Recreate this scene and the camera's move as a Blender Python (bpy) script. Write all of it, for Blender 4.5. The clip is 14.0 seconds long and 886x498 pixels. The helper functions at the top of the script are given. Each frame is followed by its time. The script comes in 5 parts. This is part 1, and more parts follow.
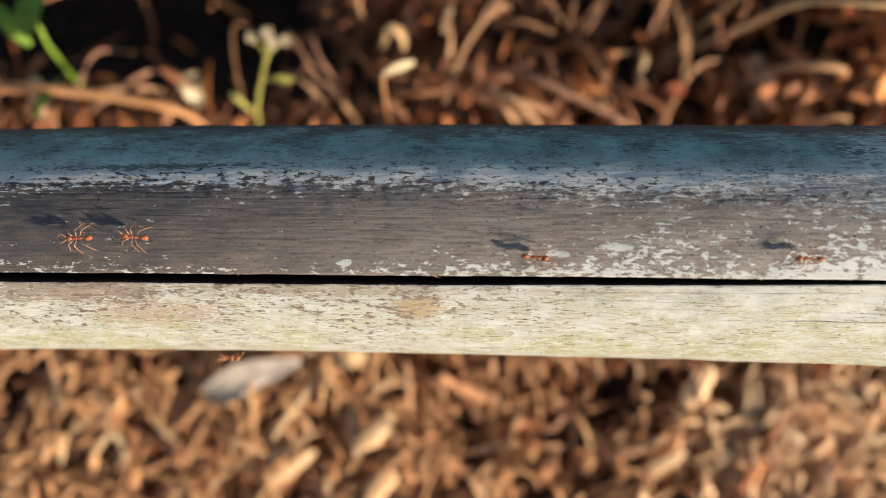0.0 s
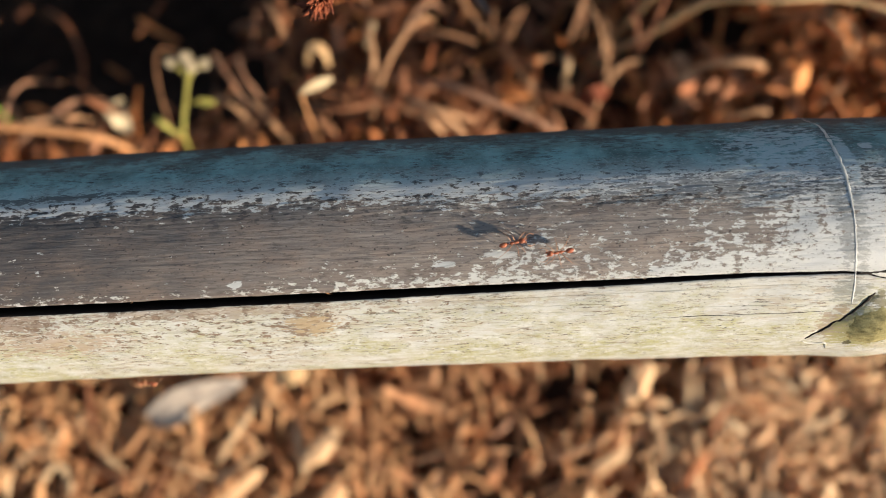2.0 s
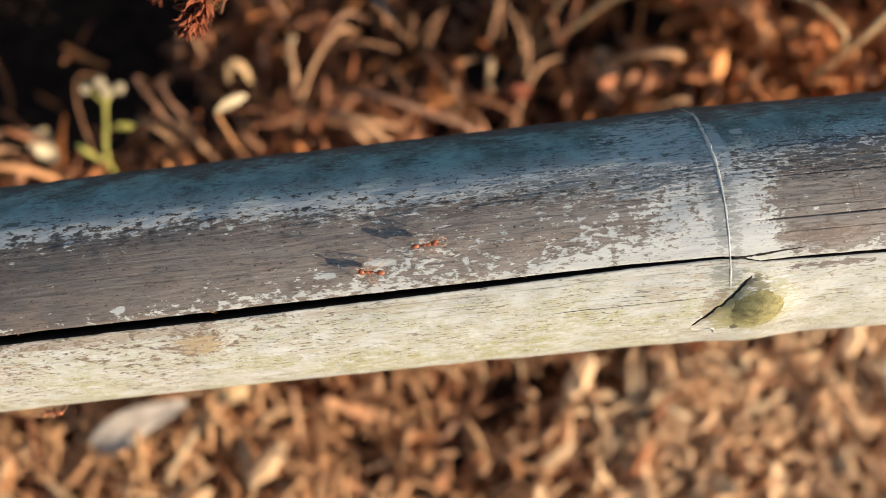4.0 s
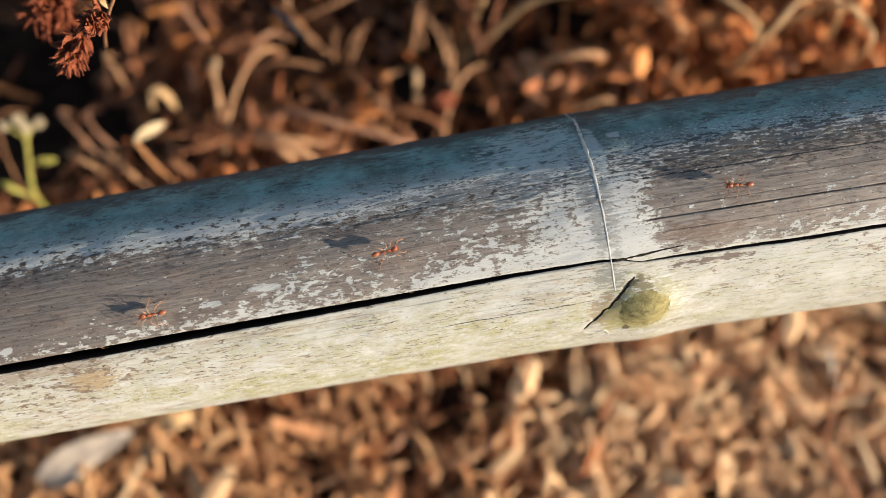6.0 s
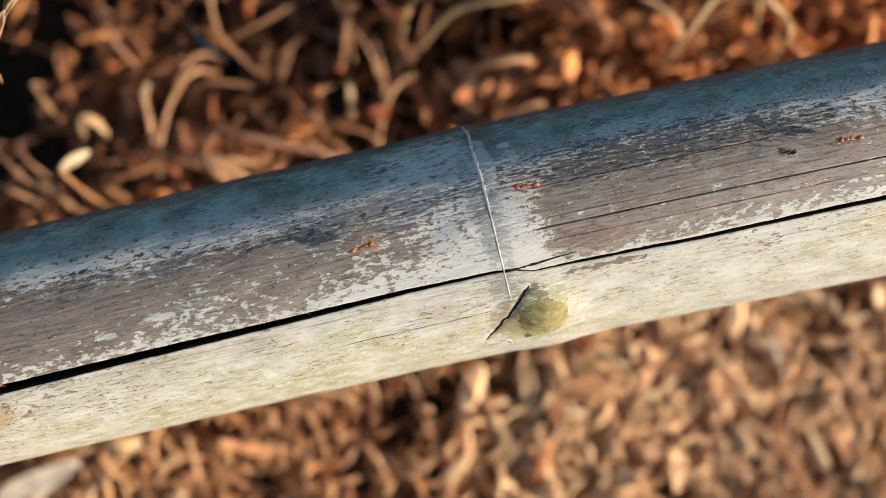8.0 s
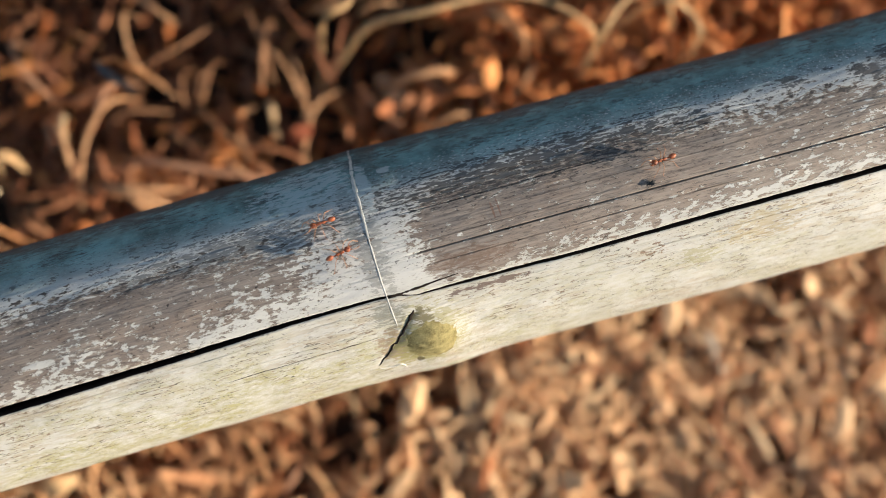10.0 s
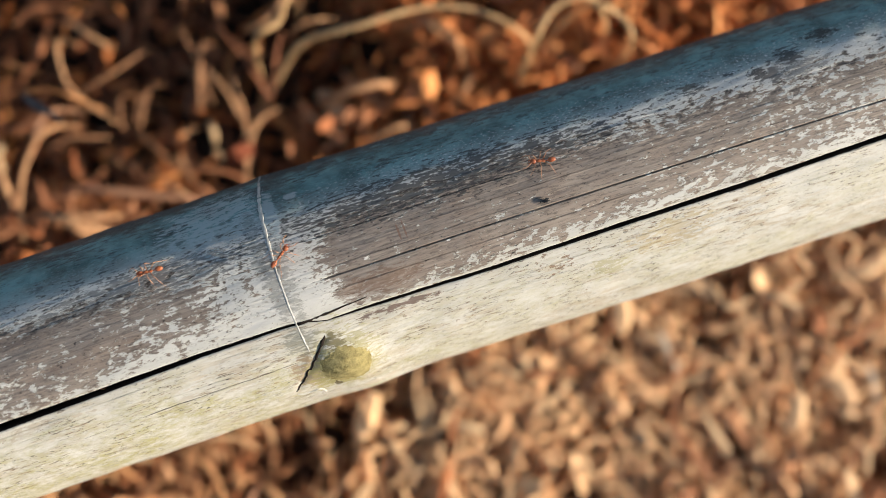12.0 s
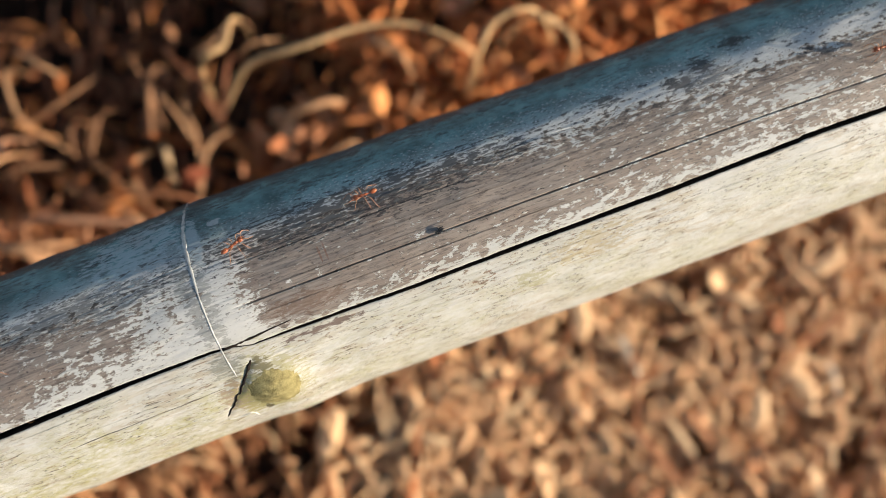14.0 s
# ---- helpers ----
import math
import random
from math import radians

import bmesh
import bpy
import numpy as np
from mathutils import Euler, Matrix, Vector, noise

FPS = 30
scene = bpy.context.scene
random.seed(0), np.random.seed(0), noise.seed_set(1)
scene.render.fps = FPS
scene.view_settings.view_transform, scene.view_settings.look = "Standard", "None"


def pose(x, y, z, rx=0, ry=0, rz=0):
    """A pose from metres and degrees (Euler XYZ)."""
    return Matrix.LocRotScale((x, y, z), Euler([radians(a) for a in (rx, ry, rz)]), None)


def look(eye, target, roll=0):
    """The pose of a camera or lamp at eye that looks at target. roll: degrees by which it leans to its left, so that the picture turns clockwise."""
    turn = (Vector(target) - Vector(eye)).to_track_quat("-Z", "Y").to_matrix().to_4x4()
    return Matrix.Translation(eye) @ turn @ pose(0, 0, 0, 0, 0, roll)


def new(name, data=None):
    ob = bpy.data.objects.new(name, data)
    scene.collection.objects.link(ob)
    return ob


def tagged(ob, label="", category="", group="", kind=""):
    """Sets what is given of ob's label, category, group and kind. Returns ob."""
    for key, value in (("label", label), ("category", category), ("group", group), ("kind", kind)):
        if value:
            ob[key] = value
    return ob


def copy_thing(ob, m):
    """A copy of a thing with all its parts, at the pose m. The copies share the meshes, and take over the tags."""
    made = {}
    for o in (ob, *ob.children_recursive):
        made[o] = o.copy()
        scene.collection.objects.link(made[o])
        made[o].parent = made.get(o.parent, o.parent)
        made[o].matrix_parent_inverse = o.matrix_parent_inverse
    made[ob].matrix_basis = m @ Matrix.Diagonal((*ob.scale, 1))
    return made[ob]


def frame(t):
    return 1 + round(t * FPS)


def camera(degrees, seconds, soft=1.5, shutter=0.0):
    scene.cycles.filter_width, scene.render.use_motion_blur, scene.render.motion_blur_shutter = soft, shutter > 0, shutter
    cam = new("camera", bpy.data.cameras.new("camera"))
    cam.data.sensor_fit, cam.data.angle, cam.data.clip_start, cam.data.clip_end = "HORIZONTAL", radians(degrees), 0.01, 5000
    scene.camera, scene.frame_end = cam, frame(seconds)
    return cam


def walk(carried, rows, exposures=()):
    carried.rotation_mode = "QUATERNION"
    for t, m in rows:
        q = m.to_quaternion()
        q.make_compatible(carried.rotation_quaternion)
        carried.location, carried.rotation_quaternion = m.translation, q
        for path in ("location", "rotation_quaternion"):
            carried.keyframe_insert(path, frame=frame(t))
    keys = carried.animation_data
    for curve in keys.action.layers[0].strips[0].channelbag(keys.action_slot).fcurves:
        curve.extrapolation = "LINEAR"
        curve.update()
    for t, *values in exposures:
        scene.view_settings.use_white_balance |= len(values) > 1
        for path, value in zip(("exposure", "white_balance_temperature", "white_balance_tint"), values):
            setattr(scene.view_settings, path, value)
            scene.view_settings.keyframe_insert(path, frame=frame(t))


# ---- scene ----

# ---------------------------------------------------------------- camera
cam = camera(60.7, 14.0, soft=0.65)
PATH = [
    (0, 0.00000, 0.00000, 0.44500, 0.000, -0.000, 0.000),
    (0.5, 0.00753, 0.00021, 0.44604, 0.099, -0.223, -0.809),
    (1, 0.01434, 0.00072, 0.44714, 0.328, -0.505, -1.688),
    (1.5, 0.02123, 0.00112, 0.44822, 0.448, -0.671, -2.375),
    (2, 0.02837, 0.00107, 0.44876, 0.588, -1.133, -3.182),
    (2.5, 0.03616, -0.00010, 0.44937, 0.653, -1.237, -4.174),
    (3, 0.04414, -0.00021, 0.45007, 0.733, -1.427, -5.074),
    (5.5, 0.08516, -0.00122, 0.45297, 1.294, -2.320, -9.781),
    (6, 0.09263, -0.00160, 0.45382, 1.424, -2.453, -10.613),
    (6.5, 0.09921, -0.00178, 0.45480, 1.538, -2.601, -11.289),
    (7, 0.10551, -0.00186, 0.45567, 1.726, -2.830, -11.897),
    (7.5, 0.11334, -0.00315, 0.45582, 1.771, -3.101, -12.749),
    (8, 0.12136, -0.00388, 0.45637, 1.861, -3.138, -13.723),
    (10.5, 0.15969, -0.00485, 0.45773, 2.261, -4.608, -17.918),
    (11, 0.16633, -0.00498, 0.45829, 2.346, -4.823, -18.635),
    (11.5, 0.17228, -0.00588, 0.45834, 2.266, -4.984, -19.398),
    (12, 0.17725, -0.00644, 0.45939, 2.440, -5.052, -19.972),
    (12.5, 0.18158, -0.00690, 0.46032, 2.629, -5.222, -20.469),
    (13, 0.18713, -0.00780, 0.46187, 2.861, -5.346, -21.050),
    (13.5, 0.19289, -0.00963, 0.46285, 2.977, -5.345, -21.719),
    (14, 0.19830, -0.01111, 0.46377, 3.228, -5.440, -22.298),
]
walk(cam, [(t, pose(x, y, z, rx, ry, rz)) for t, x, y, z, rx, ry, rz in PATH])
cam.data.dof.use_dof = True
cam.data.dof.focus_distance = 0.227
cam.data.dof.aperture_fstop = 3.8
scene.view_settings.exposure = 0.66

# ---------------------------------------------------------------- light
SUN = Vector((1.42, -0.69, 0.51)).normalized()
world = bpy.data.worlds.new("sky")
scene.world = world
world.use_nodes = True
wn = world.node_tree
sky = wn.nodes.new("ShaderNodeTexSky")
sky.sky_type = "NISHITA"
sky.sun_disc = False
sky.sun_elevation = math.asin(SUN.z)
sky.sun_rotation = math.atan2(SUN.x, SUN.y)
wn.links.new(sky.outputs[0], wn.nodes["Background"].inputs[0])
wn.nodes["Background"].inputs[1].default_value = 0.080

sun_data = bpy.data.lights.new("sun", "SUN")
sun_data.energy = 5.0
sun_data.angle = radians(0.6)
sun_data.color = (1.0, 0.872, 0.71)
sun = new("sun", sun_data)
sun.matrix_world = look(SUN * 3, (0, 0, 0))


# ---------------------------------------------------------------- materials
class Nodes:
    """A material with short calls for its nodes."""

    def __init__(self, name, rough=0.7, spec=0.3):
        self.mat = bpy.data.materials.new(name)
        self.mat.use_nodes = True
        self.tree = self.mat.node_tree
        self.bsdf = self.tree.nodes["Principled BSDF"]
        self.bsdf.inputs["Roughness"].default_value = rough
        self.bsdf.inputs["Specular IOR Level"].default_value = spec

    def node(self, kind):
        return self.tree.nodes.new("ShaderNode" + kind)

    def put(self, value, socket):
        if isinstance(value, (int, float)):
            socket.default_value = value
        elif isinstance(value, tuple):
            socket.default_value = (*value, 1.0) if len(value) == 3 and socket.type == "RGBA" else value
        else:
            self.tree.links.new(value, socket)

    def math(self, op, a, b=0.0, c=0.0, clamp=False):
        n = self.node("Math")
        n.operation, n.use_clamp = op, clamp
        for v, s in zip((a, b, c), n.inputs):
            self.put(v, s)
        return n.outputs[0]

    def ramp(self, value, stops, smooth=False):
        n = self.node("ValToRGB")
        n.color_ramp.interpolation = "EASE" if smooth else "LINEAR"
        el = n.color_ramp.elements
        while len(el) < len(stops):
            el.new(0.5)
        for e, (at, col) in zip(el, stops):
            e.position = at
            e.color = (col, col, col, 1) if isinstance(col, (int, float)) else (*col, 1)
        self.put(value, n.inputs[0])
        return n.outputs[0]

    def mix(self, f, a, b, blend="MIX"):
        n = self.node("Mix")
        n.data_type, n.blend_type = "RGBA", blend
        self.put(f, n.inputs[0]), self.put(a, n.inputs[6]), self.put(b, n.inputs[7])
        return n.outputs[2]

    def stretch(self, vector, sx, sy, sz=1.0, ox=0.0, oy=0.0):
        n = self.node("Mapping")
        n.inputs[1].default_value, n.inputs[3].default_value = (ox, oy, 0), (sx, sy, sz)
        self.put(vector, n.inputs[0])
        return n.outputs[0]

    def noise(self, vector, scale, detail=3.0, rough=0.55, warp=0.0):
        n = self.node("TexNoise")
        n.inputs["Scale"].default_value, n.inputs["Detail"].default_value = scale, detail
        n.inputs["Roughness"].default_value, n.inputs["Distortion"].default_value = rough, warp
        self.put(vector, n.inputs["Vector"])
        return n.outputs[0]

    def bump(self, height, strength, distance):
        n = self.node("Bump")
        n.inputs["Strength"].default_value, n.inputs["Distance"].default_value = strength, distance
        self.put(height, n.inputs["Height"])
        self.put(n.outputs[0], self.bsdf.inputs["Normal"])


def bamboo_skin():
    """Pale waxy skin that has worn off in flakes to grey-brown wood; U runs along the culm, V round it, in metres."""
    m = Nodes("weathered_bamboo", 0.62, 0.45)
    uv = m.node("UVMap")
    uv.uv_map = "along"
    vec = uv.outputs[0]
    sep = m.node("SeparateXYZ")
    m.put(vec, sep.inputs[0])
    u, v = sep.outputs[0], sep.outputs[1]
    turn = m.math("DIVIDE", v, 0.0389 * math.pi / 180)             # degrees from the top
    round_ = m.math("MULTIPLY_ADD", turn, 1 / 200, 0.5, clamp=True)  # -100..100 degrees
    along = m.math("MULTIPLY_ADD", u, 1 / 0.6, 0.3, clamp=True)      # -0.18..0.42 m

    flake = m.noise(m.stretch(vec, 250, 560), 1.0, 9.0, 0.68, 0.0)
    scale_ = m.noise(m.stretch(vec, 230, 1150, 1, 5.2, 3.3), 1.0, 8.0, 0.69, 0.12)
    chip = m.noise(m.stretch(vec, 700, 2000, 1, 2.3, 0.4), 1.0, 6.0, 0.7, 0.0)
    blot = m.noise(m.stretch(vec, 26, 60), 1.0, 3.0, 0.5)
    streak = m.noise(m.stretch(vec, 22, 1500), 1.0, 4.0, 0.65)
    grain = m.noise(m.stretch(vec, 110, 4200), 1.0, 3.0, 0.6)
    thread = m.noise(m.stretch(vec, 36, 3000, 1, 0.7, 0.2), 1.0, 4.0, 0.7)
    speck = m.noise(m.stretch(vec, 520, 1500), 1.0, 3.0, 0.6)
    cloud = m.noise(m.stretch(vec, 70, 150, 1, 3.1, 1.7), 1.0, 6.0, 0.68)

    # how much skin is left: round the culm, and along it
    left = m.ramp(round_, [(0.0, 0.74), (0.25, 0.685), (0.34, 0.64), (0.40, 0.61), (0.409, 0.59), (0.415, 0.52), (0.43, 0.505), (0.455, 0.42), (0.56, 0.38), (0.60, 0.46), (0.635, 0.60), (0.68, 0.76), (1.0, 0.80)])
    part_ = m.ramp(along, [(0.0, 0.44), (0.24, 0.43), (0.30, 0.445), (0.35, 0.47), (0.40, 0.515), (0.46, 0.54), (0.515, 0.585), (0.542, 0.69), (0.565, 0.72), (0.582, 0.51), (0.64, 0.475), (0.72, 0.475), (0.78, 0.535), (1.0, 0.55)])
    keep = m.math("ADD", m.math("ADD", left, part_), -0.5)
    keep = m.math("ADD", keep, m.math("MULTIPLY_ADD", blot, 0.30, -0.15))
    keep = m.math("ADD", keep, m.math("MULTIPLY_ADD", streak, 0.09, -0.045))
    keep = m.math("ADD", keep, m.math("MULTIPLY_ADD", chip, 0.34, -0.17))
    skin = m.math("MULTIPLY", m.math("SUBTRACT", keep, flake), 48.0)
    skin = m.math("ADD", skin, 0.5, clamp=True)

    wood = m.mix(m.ramp(streak, [(0.3, 0.0), (0.7, 1.0)]), (0.210, 0.178, 0.153), (0.40, 0.342, 0.290))
    old_vignetted = m.mix(m.ramp(streak, [(0.3, 0.0), (0.7, 1.0)]), (0.052, 0.048, 0.048), (0.115, 0.103, 0.098))
    wood = m.mix(m.ramp(along, [(0.12, 1.0), (0.20, 0.75), (0.28, 0.35), (0.42, 0.0)]), wood, old_vignetted)   # longest bare, greyest; lens vignette also painted in as darker wood
    wood = m.mix(m.ramp(along, [(0.58, 0.0), (0.68, 0.75)]), wood, m.mix(m.ramp(streak, [(0.3, 0.0), (0.7, 1.0)]), (0.30, 0.245, 0.200), (0.43, 0.36, 0.295)))
    wood = m.mix(m.ramp(cloud, [(0.44, 0.0), (0.68, 0.6)]), wood, (0.26, 0.185, 0.138))
    wood = m.mix(m.ramp(scale_, [(0.40, 0.6), (0.48, 0.0)]), wood, (0.09, 0.075, 0.066))
    wood = m.mix(m.ramp(thread, [(0.57, 0.0), (0.72, 0.45)]), wood, (0.055, 0.046, 0.042))
    wood = m.mix(m.ramp(grain, [(0.57, 0.0), (0.74, 0.4)]), wood, (0.34, 0.31, 0.28))
    # on the sunny flank the bared wood is tan, not grey
    wood = m.mix(m.ramp(round_, [(0.37, 0.85), (0.43, 0.0)]), wood, m.mix(cloud, (0.35, 0.245, 0.160), (0.25, 0.170, 0.115)))
    pale = m.mix(m.ramp(cloud, [(0.35, 0.0), (0.7, 1.0)]), (0.645, 0.635, 0.585), (0.54, 0.525, 0.46))
    pale = m.mix(m.ramp(thread, [(0.60, 0.0), (0.76, 0.3)]), pale, (0.40, 0.375, 0.31))
    pale = m.mix(m.ramp(round_, [(0.41, 0.0), (0.45, 0.65)]), pale, (0.71, 0.715, 0.69))
    # algae on the low flank; blue-green far bloom with shade painted into it
    low = m.math("MULTIPLY", m.ramp(round_, [(0.10, 1.0), (0.27, 0.85), (0.37, 0.45), (0.42, 0.05)]), m.ramp(along, [(0.52, 1.0), (0.66, 0.45)]))
    algae = m.math("MULTIPLY", low, m.ramp(m.math("ADD", m.math("MULTIPLY", blot, 0.5), m.math("MULTIPLY", cloud, 0.5)), [(0.42, 0.0), (0.60, 1.0)]))
    algae = m.math("MULTIPLY", algae, m.ramp(m.noise(m.stretch(vec, 420, 800, 1, 2.6, 7.3), 1.0, 6.0, 0.75), [(0.42, 0.25), (0.56, 1.0)]))
    pale = m.mix(m.math("MULTIPLY", algae, 0.85), pale, (0.45, 0.425, 0.19))
    crust = m.noise(m.stretch(vec, 230, 480, 1, 4.4, 8.2), 1.0, 10.0, 0.75, 0.2)
    patch = m.ramp(m.math("ADD", m.math("MULTIPLY", blot, 0.55), m.math("MULTIPLY", cloud, 0.45)), [(0.43, 0.12), (0.56, 1.0)])
    pale = m.mix(m.math("MULTIPLY", patch, m.math("MULTIPLY", low, m.ramp(crust, [(0.50, 0.0), (0.56, 0.7)]))), pale, (0.44, 0.41, 0.17))
    pale = m.mix(m.math("MULTIPLY", low, m.ramp(crust, [(0.42, 0.8), (0.46, 0.0)])), pale, (0.70, 0.69, 0.635))
    cream = m.math("MULTIPLY", m.ramp(round_, [(0.40, 1.0), (0.44, 0.0)]), m.ramp(m.noise(m.stretch(vec, 90, 460, 1, 7.7, 1.3), 1.0, 9.0, 0.70, 0.1), [(0.51, 0.0), (0.535, 0.8)]))
    pale = m.mix(m.math("MULTIPLY", m.math("MULTIPLY", cream, 0.65), m.ramp(blot, [(0.38, 1.0), (0.56, 0.15)])), pale, (0.47, 0.385, 0.255))
    dash = m.math("MULTIPLY", m.ramp(round_, [(0.40, 1.0), (0.44, 0.3)]), m.ramp(m.noise(m.stretch(vec, 170, 1500, 1, 1.1, 6.0), 1.0, 6.0, 0.68), [(0.588, 0.0), (0.602, 0.9)]))
    dash = m.math("MULTIPLY", dash, m.ramp(cloud, [(0.44, 0.12), (0.54, 1.0)]))
    pale = m.mix(dash, pale, (0.17, 0.135, 0.10))
    tear = m.math("MULTIPLY", m.ramp(m.noise(m.stretch(vec, 95, 1250, 1, 9.1, 2.2), 1.0, 7.0, 0.72, 0.3), [(0.585, 0.0), (0.605, 0.9)]), m.ramp(cloud, [(0.44, 0.1), (0.54, 1.0)]))
    pale = m.mix(m.math("MULTIPLY", tear, m.ramp(round_, [(0.15, 0.5), (0.30, 1.0), (0.41, 1.0), (0.44, 0.0)])), pale, m.mix(blot, (0.20, 0.135, 0.10), (0.33, 0.25, 0.16)))
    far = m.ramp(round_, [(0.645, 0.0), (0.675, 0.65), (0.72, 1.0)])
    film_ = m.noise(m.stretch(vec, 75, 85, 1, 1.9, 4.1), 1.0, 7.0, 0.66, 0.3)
    bloom_shade = m.mix(m.ramp(film_, [(0.36, 0.0), (0.60, 1.0)]), (0.060, 0.150, 0.150), (0.20, 0.415, 0.425))
    # dark mould mottling; its rise round the flank paints the edge's shade
    mould_shade = m.math("ADD", m.math("ADD", m.math("MULTIPLY", scale_, 0.6), m.math("MULTIPLY", cloud, 0.4)), m.ramp(round_, [(0.68, 0.0), (0.76, 0.04), (0.82, 0.10), (0.88, 0.20), (1.0, 0.24)]))
    bloom_shade = m.mix(m.ramp(mould_shade, [(0.545, 0.0), (0.615, 0.9)]), bloom_shade, (0.030, 0.042, 0.048))
    bloom_shade = m.mix(m.ramp(chip, [(0.60, 0.0), (0.64, 0.8)]), bloom_shade, (0.34, 0.42, 0.44))
    pale = m.mix(m.math("MULTIPLY", far, 0.95), pale, bloom_shade)
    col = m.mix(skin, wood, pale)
    # black mould specks and brown scars
    mould = m.math("MULTIPLY", m.ramp(speck, [(0.60, 0.0), (0.66, 1.0)]), m.ramp(cloud, [(0.40, 0.0), (0.58, 1.0)]))
    col = m.mix(m.math("MULTIPLY", mould, 0.85), col, (0.03, 0.028, 0.027))
    dark = m.math("MULTIPLY", m.ramp(flake, [(0.555, 0.0), (0.585, 1.0)]), m.ramp(round_, [(0.54, 0.0), (0.60, 1.0), (0.66, 1.0), (0.72, 0.15)]))
    col = m.mix(m.math("MULTIPLY", dark, 0.8), col, (0.045, 0.043, 0.042))
    # small dark pits in the bare wood
    pit = m.math("MULTIPLY", m.ramp(m.noise(m.stretch(vec, 620, 950, 1, 3.7, 5.5), 1.0, 2.0, 0.5), [(0.69, 0.0), (0.71, 0.9)]), m.ramp(round_, [(0.43, 0.0), (0.48, 1.0), (0.62, 1.0), (0.66, 0.0)]))
    col = m.mix(pit, col, (0.03, 0.027, 0.025))
    # pale grains of wax where the far flank's tint begins
    wax = m.math("MULTIPLY", m.ramp(m.noise(m.stretch(vec, 900, 1500, 1, 6.1, 2.9), 1.0, 2.0, 0.5), [(0.615, 0.0), (0.635, 1.0)]), m.ramp(round_, [(0.62, 0.0), (0.655, 1.0), (0.71, 0.7), (0.74, 0.0)]))
    wax = m.math("MULTIPLY", wax, m.ramp(along, [(0.45, 0.2), (0.66, 1.0)]))
    col = m.mix(wax, col, (0.78, 0.80, 0.80))
    # single marks: place along and round, their half sizes, how ragged, colour, strength
    def mark(at, turn_at, du, dturn, ragged, colour, strength, base):
        a = m.math("MULTIPLY_ADD", u, 1 / du, -at / du)
        b = m.math("MULTIPLY_ADD", turn, 1 / dturn, -turn_at / dturn)
        d = m.math("ADD", m.math("MULTIPLY", a, a), m.math("MULTIPLY", b, b))
        d = m.math("ADD", d, m.math("MULTIPLY_ADD", m.math("ADD", flake, scale_), 4 * ragged, -4 * ragged))
        return m.mix(m.math("MULTIPLY", m.ramp(d, [(0.86, 1.0), (1.0, 0.0)]), strength), base, colour)

    white, black = (0.62, 0.62, 0.58), (0.035, 0.034, 0.036)
